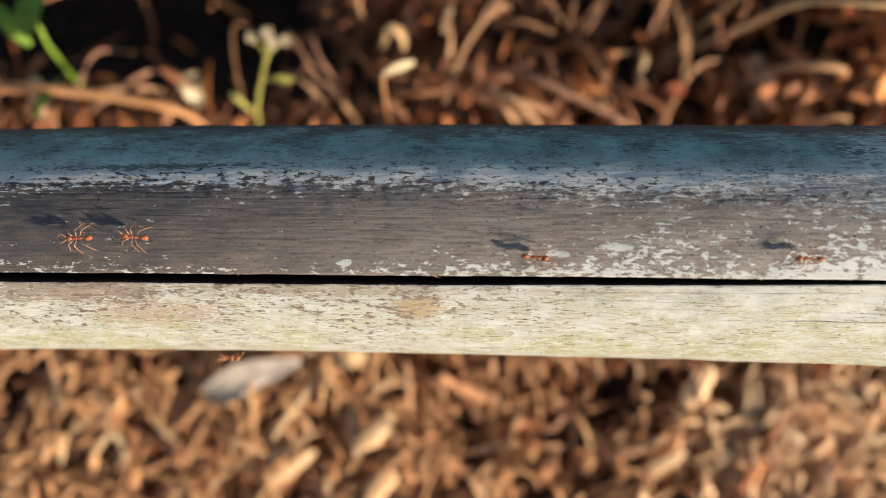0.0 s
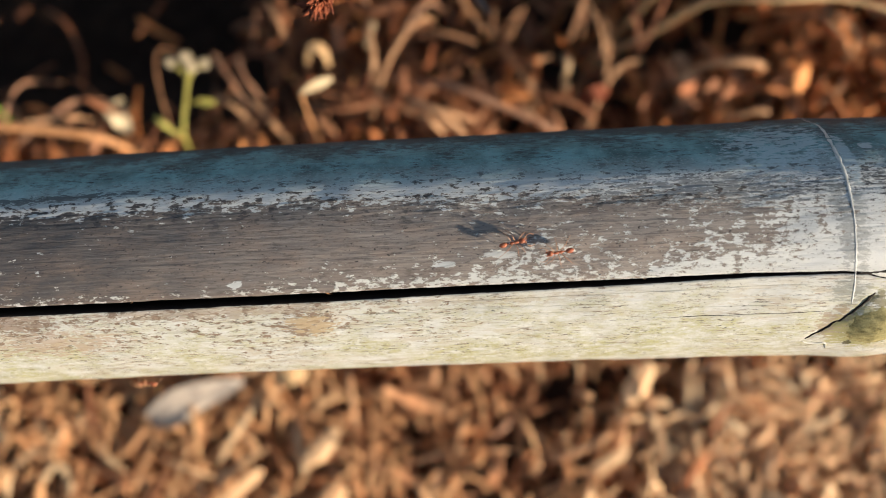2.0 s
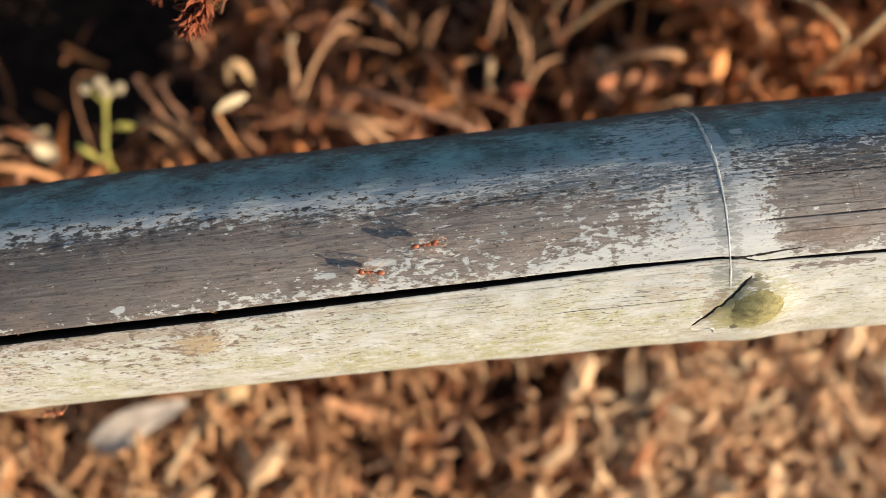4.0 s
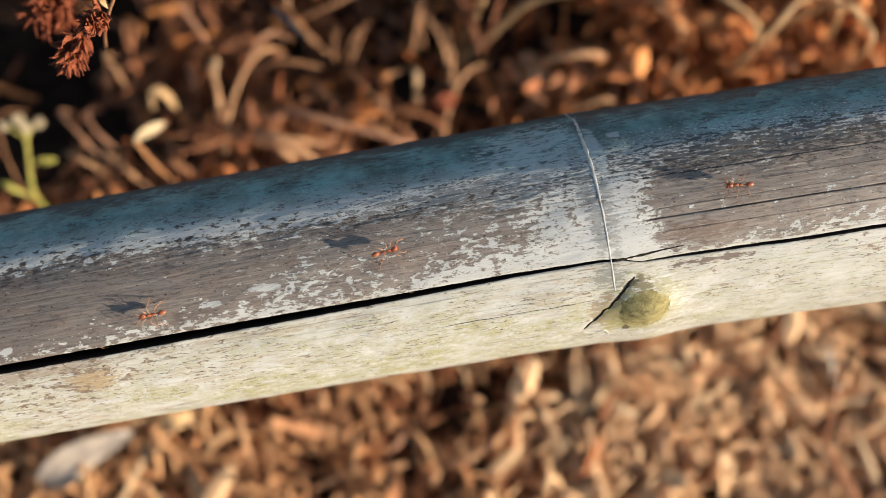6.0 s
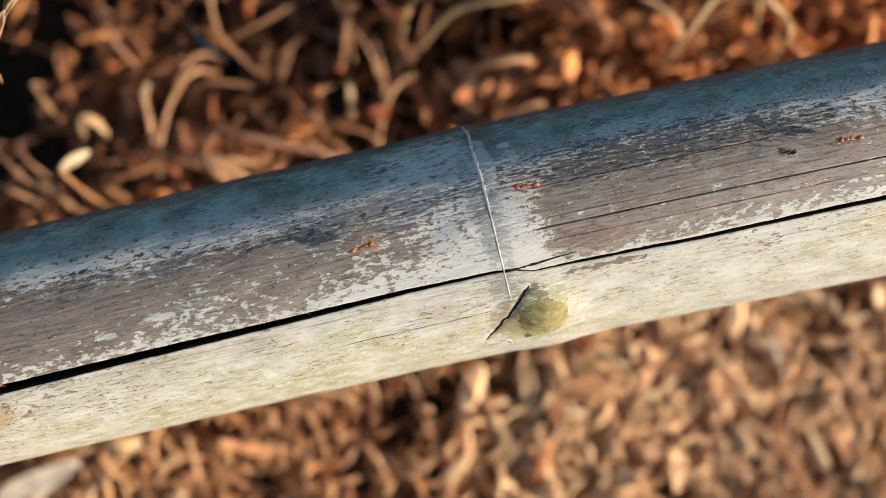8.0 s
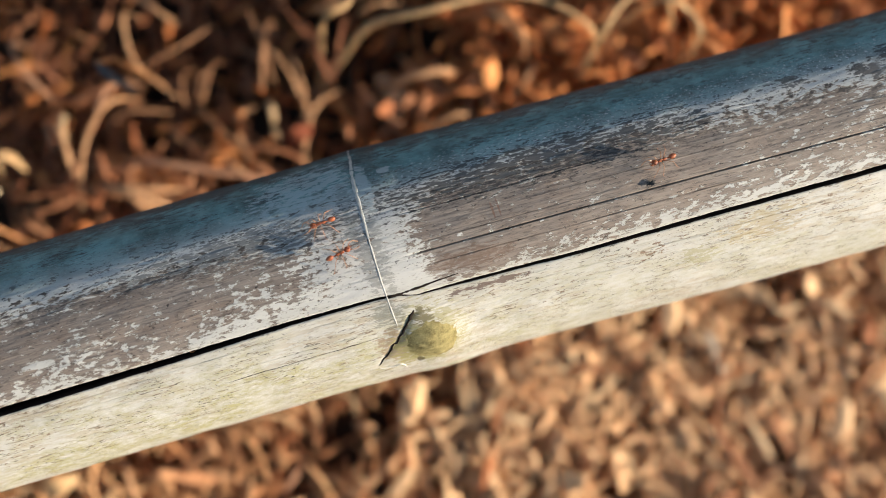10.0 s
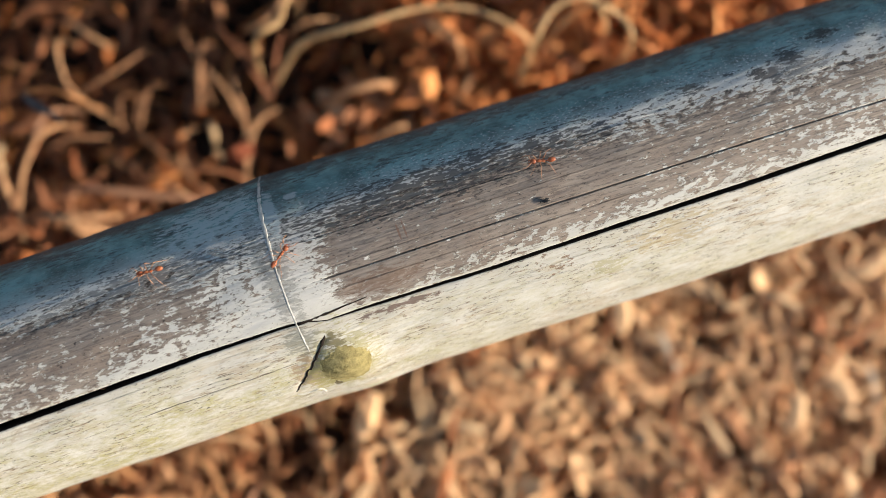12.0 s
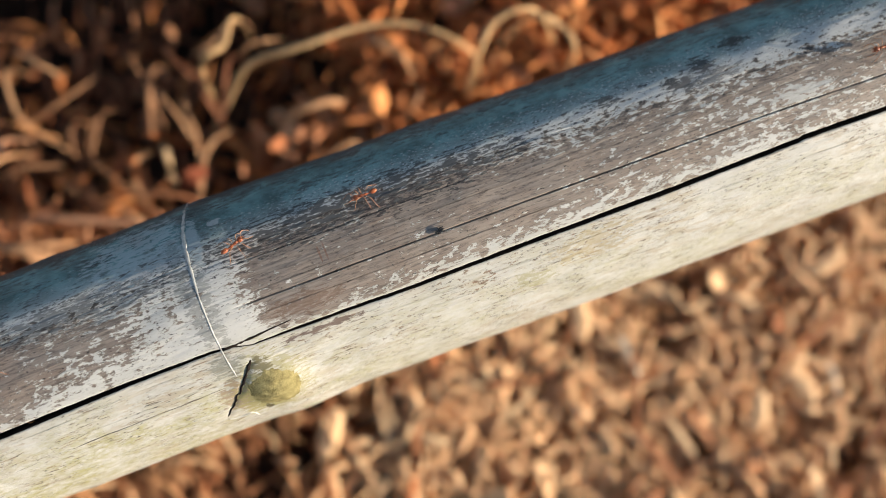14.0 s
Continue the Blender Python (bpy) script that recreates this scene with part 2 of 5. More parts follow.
    for at, t, du, dt, ragged, colour, strength in (
            (0.050, -3.3, 0.0048, 1.7, 0.8, white, 1), (0.0325, -6.5, 0.0036, 1.4, 1.2, white, 1), (-0.0285, -11.5, 0.0022, 1.6, 1.2, white, 1),
            (0.1613, 43.4, 0.0026, 2.2, 1.0, (0.50, 0.56, 0.56), 0.9), (0.345, 2.8, 0.009, 5.0, 2.0, white, 0.9), (-0.0074, -33.0, 0.0065, 5.5, 2.6, (0.45, 0.33, 0.19), 0.9),
            (-0.085, -37, 0.016, 6.0, 3.6, (0.44, 0.32, 0.22), 0.7), (0.2468, -37.7, 0.006, 4.0, 3.4, (0.36, 0.33, 0.14), 0.55), (0.2677, -30.2, 0.010, 6.0, 3.4, (0.46, 0.37, 0.20), 0.6),
            (0.3100, 28.0, 0.0030, 3.2, 1.6, black, 0.9), (0.3135, 25.0, 0.0022, 4.0, 1.8, (0.10, 0.095, 0.09), 0.8), (0.3220, 33.0, 0.0035, 4.6, 2.4, black, 0.85), (0.3200, 25.5, 0.010, 4.0, 3.0, (0.17, 0.16, 0.15), 0.7), (0.289, 31.2, 0.004, 2.4, 3.0, black, 0.8), (0.3360, 40.5, 0.0045, 3.0, 2.6, black, 0.85),
            (0.045, -23.5, 0.030, 2.0, 3.2, (0.40, 0.31, 0.21), 0.4), (-0.035, -24.0, 0.035, 2.6, 2.8, (0.34, 0.25, 0.18), 0.6), (-0.115, -24.5, 0.030, 5.0, 2.6, (0.32, 0.23, 0.17), 0.8),
            (0.205, 25.5, 0.046, 8.0, 3.4, (0.048, 0.045, 0.045), 0.85), (0.115, 23.0, 0.028, 6.0, 4.4, black, 0.6), (-0.085, 34.5, 0.030, 1.6, 3.2, (0.04, 0.04, 0.042), 0.75),
            (0.178, -10.0, 0.012, 5.0, 2.2, (0.20, 0.125, 0.085), 0.6), (0.1884, 8.2, 0.00035, 4.0, 0.4, (0.22, 0.10, 0.06), 0.6), (0.1903, 8.8, 0.0003, 4.4, 0.4, (0.22, 0.10, 0.06), 0.6), (0.160, -42.5, 0.0108, 18.0, 1.8, (0.40, 0.37, 0.19), 0.7), (0.1500, -43.0, 0.0062, 11.0, 1.4, (0.36, 0.265, 0.175), 0.8), (0.1590, -29.0, 0.0034, 4.0, 1.6, (0.17, 0.145, 0.07), 0.75), (0.182, -23.2, 0.012, 1.3, 2.6, (0.15, 0.095, 0.075), 0.85), (0.1558, -47.5, 0.0078, 12.0, 1.8, (0.42, 0.385, 0.16), 0.75), (0.1555, -56.0, 0.0012, 3.0, 1.0, (0.07, 0.055, 0.03), 0.8), (0.137, 46.0, 0.014, 14.0, 3.0, (0.50, 0.60, 0.62), 0.7), (0.1555, 52, 0.0045, 12.0, 2.5, (0.05, 0.06, 0.06), 0.6), (0.1540, 36.0, 0.0020, 15.0, 1.6, (0.50, 0.585, 0.60), 0.75), (0.1470, 22.0, 0.0022, 14.0, 2.4, (0.22, 0.24, 0.23), 0.5), (0.1488, 4.0, 0.0022, 18.0, 3.0, (0.25, 0.25, 0.23), 0.6), (0.150, -24.0, 0.0045, 6.0, 2.4, (0.27, 0.27, 0.22), 0.7), (0.1525, 4.0, 0.0022, 20.0, 2.8, (0.30, 0.30, 0.27), 0.6)):
        col = mark(at, t, du, dt, ragged, colour, strength, col)
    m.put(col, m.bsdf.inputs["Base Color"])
    m.put(m.ramp(skin, [(0.0, 0.6), (1.0, 0.52)]), m.bsdf.inputs["Roughness"])
    height = m.math("ADD", m.math("MULTIPLY", skin, 0.7), m.math("ADD", m.math("MULTIPLY", grain, 0.35), m.math("ADD", m.math("MULTIPLY", thread, -0.6), m.math("MULTIPLY", cloud, 0.7))))
    m.bump(height, 1.0, 0.00024)
    return m.mat


def mottled(name, dark, light, scale, rough=0.8, spec=0.2, relief=0.0005, island=0.0, through_=0.0):
    """A matt natural surface between two colours, varied at two scales; island: how much single pieces differ."""
    m = Nodes(name, rough, spec)
    co = m.node("TexCoord").outputs["Object"]
    big, fine = m.noise(co, scale, 3.0), m.noise(co, scale * 7, 4.0)
    f = m.math("ADD", m.math("MULTIPLY", big, 0.6), m.math("MULTIPLY", fine, 0.4))
    col = m.mix(m.ramp(f, [(0.32, 0.0), (0.68, 1.0)]), dark, light)
    if island:
        geo, info = m.node("NewGeometry"), m.node("ObjectInfo")
        r = m.math("FRACT", m.math("ADD", geo.outputs["Random Per Island"], info.outputs["Random"]))
        tone = m.ramp(r, [(0.0, (0.25, 0.17, 0.13)), (0.22, (0.62, 0.45, 0.34)), (0.5, (1.0, 0.88, 0.74)), (0.70, (0.95, 0.58, 0.36)), (0.85, (1.4, 1.32, 1.18)), (1.0, (0.42, 0.28, 0.20))])
        col = m.mix(island, col, tone, "MULTIPLY")
    m.put(col, m.bsdf.inputs["Base Color"])
    if through_:
        m.bsdf.inputs["Subsurface Weight"].default_value = through_
        m.bsdf.inputs["Subsurface Radius"].default_value = (0.0012, 0.0005, 0.0002)
        m.bsdf.inputs["Subsurface Scale"].default_value = 1.0
    m.bump(fine, 0.6, relief)
    return m.mat


SKIN = bamboo_skin()
RIDGE = mottled("pale_node_ridge", (0.40, 0.40, 0.36), (0.78, 0.77, 0.72), 420, 0.5, 0.35, 0.0001)
# dark inner wood; near-black so it also stands for shade in cracks
HOLLOW_SHADE = mottled("dark_culm_and_crack_shade", (0.010, 0.007, 0.006), (0.032, 0.023, 0.017), 120)
LICHEN = mottled("yellow_green_lichen", (0.17, 0.145, 0.060), (0.50, 0.43, 0.20), 420, 0.95, 0.1, 0.0003)
SOIL = mottled("dark_soil", (0.012, 0.007, 0.005), (0.045, 0.026, 0.016), 90, 0.95, 0.1, 0.004)
TAN_LITTER = mottled("tan_leaf_litter", (0.47, 0.258, 0.130), (0.73, 0.462, 0.248), 90, 0.7, 0.25, 0.0006, island=0.62)
PALE_LITTER = mottled("pale_leaf_litter", (0.74, 0.455, 0.245), (0.97, 0.70, 0.42), 90, 0.7, 0.25, 0.0006, island=0.36)
LITTER = mottled("dry_leaf_litter", (0.36, 0.165, 0.085), (0.64, 0.355, 0.195), 90, 0.7, 0.25, 0.0006, island=0.85)
STRAW = mottled("dry_straw", (0.52, 0.185, 0.062), (0.86, 0.43, 0.175), 70, 0.7, 0.25, 0.0005, island=0.85)
BROWN_STRAW = mottled("brown_dry_straw", (0.30, 0.130, 0.075), (0.58, 0.32, 0.185), 70, 0.7, 0.25, 0.0005, island=0.95)
STICK = mottled("orange_brown_stem", (0.38, 0.16, 0.06), (0.62, 0.32, 0.15), 80, 0.65, 0.3, 0.0004)
TAN = mottled("tan_dry_stem", (0.44, 0.26, 0.12), (0.72, 0.47, 0.24), 90, 0.65, 0.3, 0.0004)
PALE = mottled("pale_straw_leaf", (0.44, 0.28, 0.15), (0.69, 0.485, 0.285), 110, 0.7, 0.25, 0.0006)
PINK = mottled("pinkish_brown_stem", (0.30, 0.140, 0.080), (0.52, 0.285, 0.170), 90, 0.7, 0.25, 0.0005)
RUSTY = mottled("rust_brown_stem", (0.18, 0.062, 0.032), (0.34, 0.14, 0.068), 90, 0.7, 0.25, 0.0005)
BROWN = mottled("dull_brown_stem", (0.20, 0.090, 0.045), (0.39, 0.20, 0.100), 90, 0.7, 0.25, 0.0005)
BLEACHED = mottled("bleached_leaf", (0.44, 0.365, 0.275), (0.66, 0.58, 0.46), 110, 0.7, 0.25, 0.0005)
STALK = mottled("tan_brown_stalk", (0.38, 0.185, 0.090), (0.70, 0.400, 0.21), 110, 0.7, 0.25, 0.0005)
DARK_LEAF = mottled("dark_grey_leaf", (0.045, 0.045, 0.05), (0.13, 0.12, 0.12), 110, 0.6, 0.3, 0.0004)
GREY_LEAF = mottled("grey_dead_leaf", (0.24, 0.205, 0.18), (0.58, 0.48, 0.385), 90, 0.8, 0.2, 0.0005)
PETAL = mottled("cream_petal", (0.48, 0.36, 0.21), (0.68, 0.56, 0.37), 120, 0.6, 0.25, 0.0003)
YELLOW = mottled("yellow_leaf", (0.34, 0.30, 0.06), (0.56, 0.50, 0.14), 120, 0.6, 0.25, 0.0003)
GREEN = mottled("green_leaf", (0.10, 0.19, 0.02), (0.26, 0.40, 0.05), 120, 0.55, 0.3, 0.0003)
RUST = mottled("rust_red_dry_petals", (0.075, 0.014, 0.008), (0.34, 0.095, 0.038), 420, 0.7, 0.25, 0.0003)
AMBER = mottled("amber_ant_shell", (0.30, 0.085, 0.036), (0.50, 0.175, 0.082), 500, 0.42, 0.4, 0.00002, through_=0.25)
AMBER_LEG = mottled("pale_amber_leg", (0.42, 0.18, 0.085), (0.62, 0.34, 0.19), 500, 0.35, 0.5, 0.00002)
BLACK = mottled("black_insect_shell", (0.008, 0.008, 0.009), (0.03, 0.03, 0.032), 600, 0.3, 0.5, 0.00002)
POST = mottled("grey_bamboo_post", (0.22, 0.19, 0.15), (0.42, 0.39, 0.33), 40, 0.7, 0.3, 0.0004)


# ---------------------------------------------------------------- mesh helpers
def mesh_of(name, verts, faces, material, smooth=True):
    me = bpy.data.meshes.new(name)
    me.from_pydata([tuple(v) for v in verts], [], faces)
    me.materials.append(material)
    if smooth:
        me.polygons.foreach_set("use_smooth", [True] * len(me.polygons))
    me.update()
    return me


def part(name, verts, faces, material, parent=None, label="", at=None):
    ob = new(name, mesh_of(name, verts, faces, material))
    if at is not None:
        ob.matrix_basis = at
    if parent is not None:
        ob.parent = parent
    if label:
        tagged(ob, label)
    return ob


def thing(name, label, category, group="", kind="", at=None):
    ob = tagged(new(name), label, category, group, kind)
    ob.empty_display_size = 0.005
    if at is not None:
        ob.matrix_basis = at
    return ob


def sweep(path, wide, thick, up=(0, 0, 1), sides=6, cup=0.0):
    """A closed tapered rod or blade along a path: wide and thick are lists of half sizes; cup bends the blade's edges up."""
    n, verts, faces = len(path), [], []
    path = [Vector(p) for p in path]
    for i, p in enumerate(path):
        ahead = (path[min(i + 1, n - 1)] - path[max(i - 1, 0)]).normalized()
        side = ahead.cross(Vector(up))
        side = side.normalized() if side.length > 1e-6 else Vector((1, 0, 0))
        top = side.cross(ahead)
        for k in range(sides):
            a = 2 * math.pi * k / sides
            x = math.cos(a)
            verts.append(p + side * (wide[i] * x) + top * (thick[i] * math.sin(a) + cup * wide[i] * x * x))
    for i in range(n - 1):
        for k in range(sides):
            j = (k + 1) % sides
            faces.append((i * sides + k, i * sides + j, (i + 1) * sides + j, (i + 1) * sides + k))
    faces.append(tuple(range(sides - 1, -1, -1)))
    faces.append(tuple((n - 1) * sides + k for k in range(sides)))
    return verts, faces


def curve_points(points, n):
    """n points on a smooth curve through the given ones."""
    pts = [Vector(p) for p in points]
    pts = [pts[0] * 2 - pts[1]] + pts + [pts[-1] * 2 - pts[-2]]
    out = []
    for i in range(n):
        s = i / (n - 1) * (len(pts) - 3)
        k = min(int(s), len(pts) - 4)
        f = s - k
        a, b, c, d = pts[k:k + 4]
        out.append(0.5 * (2 * b + (c - a) * f + (2 * a - 5 * b + 4 * c - d) * f * f + (3 * b - a - 3 * c + d) * f ** 3))
    return out


def ball(rx, ry, rz, at=(0, 0, 0), rings=8, seg=12, point=0.0):
    """An egg-shaped body; point narrows its front (+x) end."""
    verts, faces = [], []
    for i in range(rings + 1):
        a = math.pi * i / rings
        for k in range(seg):
            b = 2 * math.pi * k / seg
            s = math.sin(a) * (1 - point * (math.cos(a) * 0.5 + 0.5))
            verts.append(Vector((at[0] + rx * math.cos(a), at[1] + ry * s * math.cos(b), at[2] + rz * s * math.sin(b))))
    for i in range(rings):
        for k in range(seg):
            j = (k + 1) % seg
            faces.append((i * seg + k, i * seg + j, (i + 1) * seg + j, (i + 1) * seg + k))
    return verts, faces


def joined(*pieces):
    verts, faces = [], []
    for v, f in pieces:
        o = len(verts)
        verts += list(v)
        faces += [tuple(i + o for i in q) for q in f]
    return verts, faces


# ---------------------------------------------------------------- the bamboo culm
def axis(x):
    """The culm's middle line: y and z at x. It bows a little."""
    c = min(max(x, -0.25), 0.5)
    y = 0.00328 - 0.0093 * c - 0.05553 * c * c + (x - c) * (-0.0093 - 0.11106 * c)
    return y, 0.18932 + 0.04095 * x


def radius(x):
    return 0.03823 + 0.00488 * min(max(x, -0.3), 0.6)


def steps(x, table):
    for (a, p), (b, q) in zip(table, table[1:]):
        if x <= b:
            f = min(max((x - a) / (b - a), 0), 1)
            return p + (q - p) * f
    return table[-1][1]


NODE = 0.1508
SLIT = [(-1, -18.2), (-0.13, -18.3), (-0.064, -18.95), (0.0, -19.1), (0.06, -18.0), (0.085, -17.4), (0.12, -16.1), (0.148, -15.9), (0.154, -16.6), (0.157, -17.9), (0.1598, -19.0),
        (0.172, -19.1), (0.2126, -20.0), (0.24, -19.4), (0.298, -18.7), (0.339, -16.9), (0.3405, -16.2), (0.37, -16.3), (1.2, -15.0)]
GAP = [(-1, 4.6), (-0.13, 4.5), (0.0, 4.4), (0.06, 3.5), (0.085, 2.8), (0.12, 2.1), (0.13, 1.6), (0.148, 1.2), (0.1545, 0.7), (0.158, 0.25), (0.162, 0.7), (0.175, 1.2), (0.22, 1.8), (0.30, 2.3), (1.2, 2.5)]
# hairline cracks: degrees round, from x, to x, depth, half width in degrees
HAIRS = [(-1.2, 0.157, 0.46, 0.0024, 0.48), (17.4, 0.156, 0.24, 0.0018, 0.34), (-6.4, 0.160, 0.27, 0.0009, 0.2), (3.0, 0.163, 0.225, 0.0009, 0.2), (9.2, 0.20, 0.40, 0.0007, 0.18),
         (24.5, -0.30, -0.106, 0.0011, 0.26), (-36.0, 0.085, 0.142, 0.0009, 0.22), (-51.3, 0.09, 0.142, 0.0009, 0.22), (20.5, 0.085, 0.146, 0.0008, 0.2), (12.5, 0.11, 0.149, 0.0007, 0.2),
         (-28.0, -0.02, 0.09, 0.0005, 0.2), (-44.0, 0.17, 0.33, 0.0008, 0.2), (-27.0, 0.18, 0.37, 0.0008, 0.18), (-33.0, 0.20, 0.31, 0.0006, 0.16), (-47.0, -0.13, -0.01, 0.0007, 0.18), (-40.0, -0.16, 0.02, 0.0005, 0.16),
         (-23.5, 0.03, 0.14, 0.0007, 0.16), (-31.5, 0.05, 0.145, 0.0006, 0.16), (-57.0, 0.18, 0.30, 0.0006, 0.18)]
SCAR = (0.1615, -41.0)
UPPER = [(0.150, -16.3), (0.1544, -16.7), (0.1579, -16.4), (0.1613, -16.1), (0.1682, -15.1), (0.1735, -14.7)]


def off_axis(x, turn, r):
    y, z = axis(x)
    a = radians(turn)
    return Vector((x, y + r * math.sin(a), z + r * math.cos(a)))


def relief(x, turn):
    """How far the culm's skin stands off its mean radius."""
    arc = turn * 0.00068
    r = 0.0009 * noise.noise((x * 9, arc * 20, 1.0)) + 0.00035 * noise.noise((x * 70, arc * 160, 5.0)) + 0.00016 * noise.noise((x * 120, arc * 1400, 9.0))
    d = x - NODE
    r += 0.00045 * math.exp(-((d - 0.001) / 0.012) ** 2) - 0.00008 * math.exp(-((d + 0.0045) / 0.003) ** 2)
    # the swelling under the branch scar, and the split in front of it
    sx, sv = x - SCAR[0], (turn - SCAR[1]) * 0.00068
    r += 0.0030 * math.exp(-(sx * sx + sv * sv) / 0.0085 ** 2)
    r += 0.0013 * math.exp(-((x - 0.166) / 0.0095) ** 2 - ((turn + 74) / 20) ** 2)
    ax, av, bx, bv = 0.1425, -53.5, 0.1578, -25.0
    ux, uv = bx - ax, (bv - av) * 0.00068
    px, pv = x - ax, (turn - av) * 0.00068
    t = (px * ux + pv * uv) / (ux * ux + uv * uv)
    if -0.05 < t < 1.05:
        gap = (px * uv - pv * ux) / math.hypot(ux, uv) + 0.0006 * noise.noise((t * 9, 3.0, 2.0))
        r -= 0.0005 * math.exp(-(gap / 0.0007) ** 2) * min(1, (t + 0.05) * 8, (1.05 - t) * 8)
    return r


def build_culm():
    xs = [-0.95 + 0.012 * i for i in range(65)] + list(np.arange(-0.165, 0.4055, 0.0009))
    turns = sorted(set([round(-16 + 1.0 * i, 2) for i in range(112)] + [round(-110 + 1.0 * i, 2) + 360 for i in range(90)] + [100.0 + 6 * i for i in range(25)]))
    hair_at = {}
    for h, (turn, a, b, depth, half) in enumerate(HAIRS):
        t = turn if turn > -17 else turn + 360
        turns = [q for q in turns if abs(q - t) > half * 1.6]
        for s in (-1.5, -0.75, 0.75, 1.5):
            turns.append(t + s * half)
        turns.append(t)
        hair_at[t] = h
    turns = sorted(turns)
    first, last = -15.9, 360 - 20.1
    turns = [t for t in turns if first + 0.4 < t < last - 0.4]
    turns = [first] + turns + [last]
    verts, uvs, n = [], [], len(turns)
    for x in xs:
        mid, gap = steps(x, SLIT), steps(x, GAP)
        edge = 0.16 * noise.noise((x * 220, 0, 0)) + 0.10 * noise.noise((x * 700, 4, 0))
        edge2 = 0.16 * noise.noise((x * 200, 7, 0)) + 0.10 * noise.noise((x * 650, 8, 0))
        up, low = mid + gap / 2 + edge, mid - gap / 2 + edge2 + 360
        wave = 0.35 * noise.noise((x * 14, 2.0, 0))
        for t in turns:
            f, g = max(0, 1 - (t - first) / 14), max(0, 1 - (last - t) / 14)
            turn = t + (up - first) * f + (low - last) * g + wave * (1 - f) * (1 - g)
            signed = turn - 360 if turn > 180 else turn
            r = radius(x) + relief(x, signed)
            h = hair_at.get(t)
            if h is not None:
                _, a, b, depth, half = HAIRS[h]
                r -= depth * min(1, max(0, (x - a) * 60), max(0, (b - x) * 60)) * (0.65 + 0.7 * noise.noise((x * 60, h, 1)))
            verts.append(off_axis(x, turn, r))
            uvs.append((x, math.radians(signed) * 0.0389))
    faces = []
    for i in range(len(xs) - 1):
        for k in range(n - 1):
            a = i * n + k
            faces.append((a, a + n, a + n + 1, a + 1))
    # the two lips of the split, and the rough wall inside
    outer = len(faces)
    m = len(verts)
    inner_turns = 24
    for i, x in enumerate(xs):
        mid, gap = steps(x, SLIT), steps(x, GAP)
        for k in range(inner_turns + 1):
            turn = mid + gap / 2 + (360 - gap) * k / inner_turns
            verts.append(off_axis(x, turn, radius(x) - 0.0075))
            uvs.append((x, 0))
    w = inner_turns + 1
    for i in range(len(xs) - 1):
        for k in range(inner_turns):
            a = m + i * w + k
            faces.append((a, a + 1, a + w + 1, a + w))
        a, b = i * n, m + i * w
        faces.append((a, b, b + w, a + n))
        a, b = i * n + n - 1, m + i * w + inner_turns
        faces.append((a, a + n, b + w, b))
    # the cut ends
    for row, b in ((0, m), ((len(xs) - 1) * n, m + (len(xs) - 1) * w)):
        faces.append(tuple(range(row, row + n)) + tuple(b + k for k in range(inner_turns, -1, -1)))
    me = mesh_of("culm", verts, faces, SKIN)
    me.materials.append(HOLLOW_SHADE)
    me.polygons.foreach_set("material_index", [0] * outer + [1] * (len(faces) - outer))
    layer = me.uv_layers.new(name="along")
    index = np.empty(len(me.loops), dtype=np.int32)
    me.loops.foreach_get("vertex_index", index)
    layer.data.foreach_set("uv", np.array(uvs, dtype=np.float32)[index].ravel())
    return me


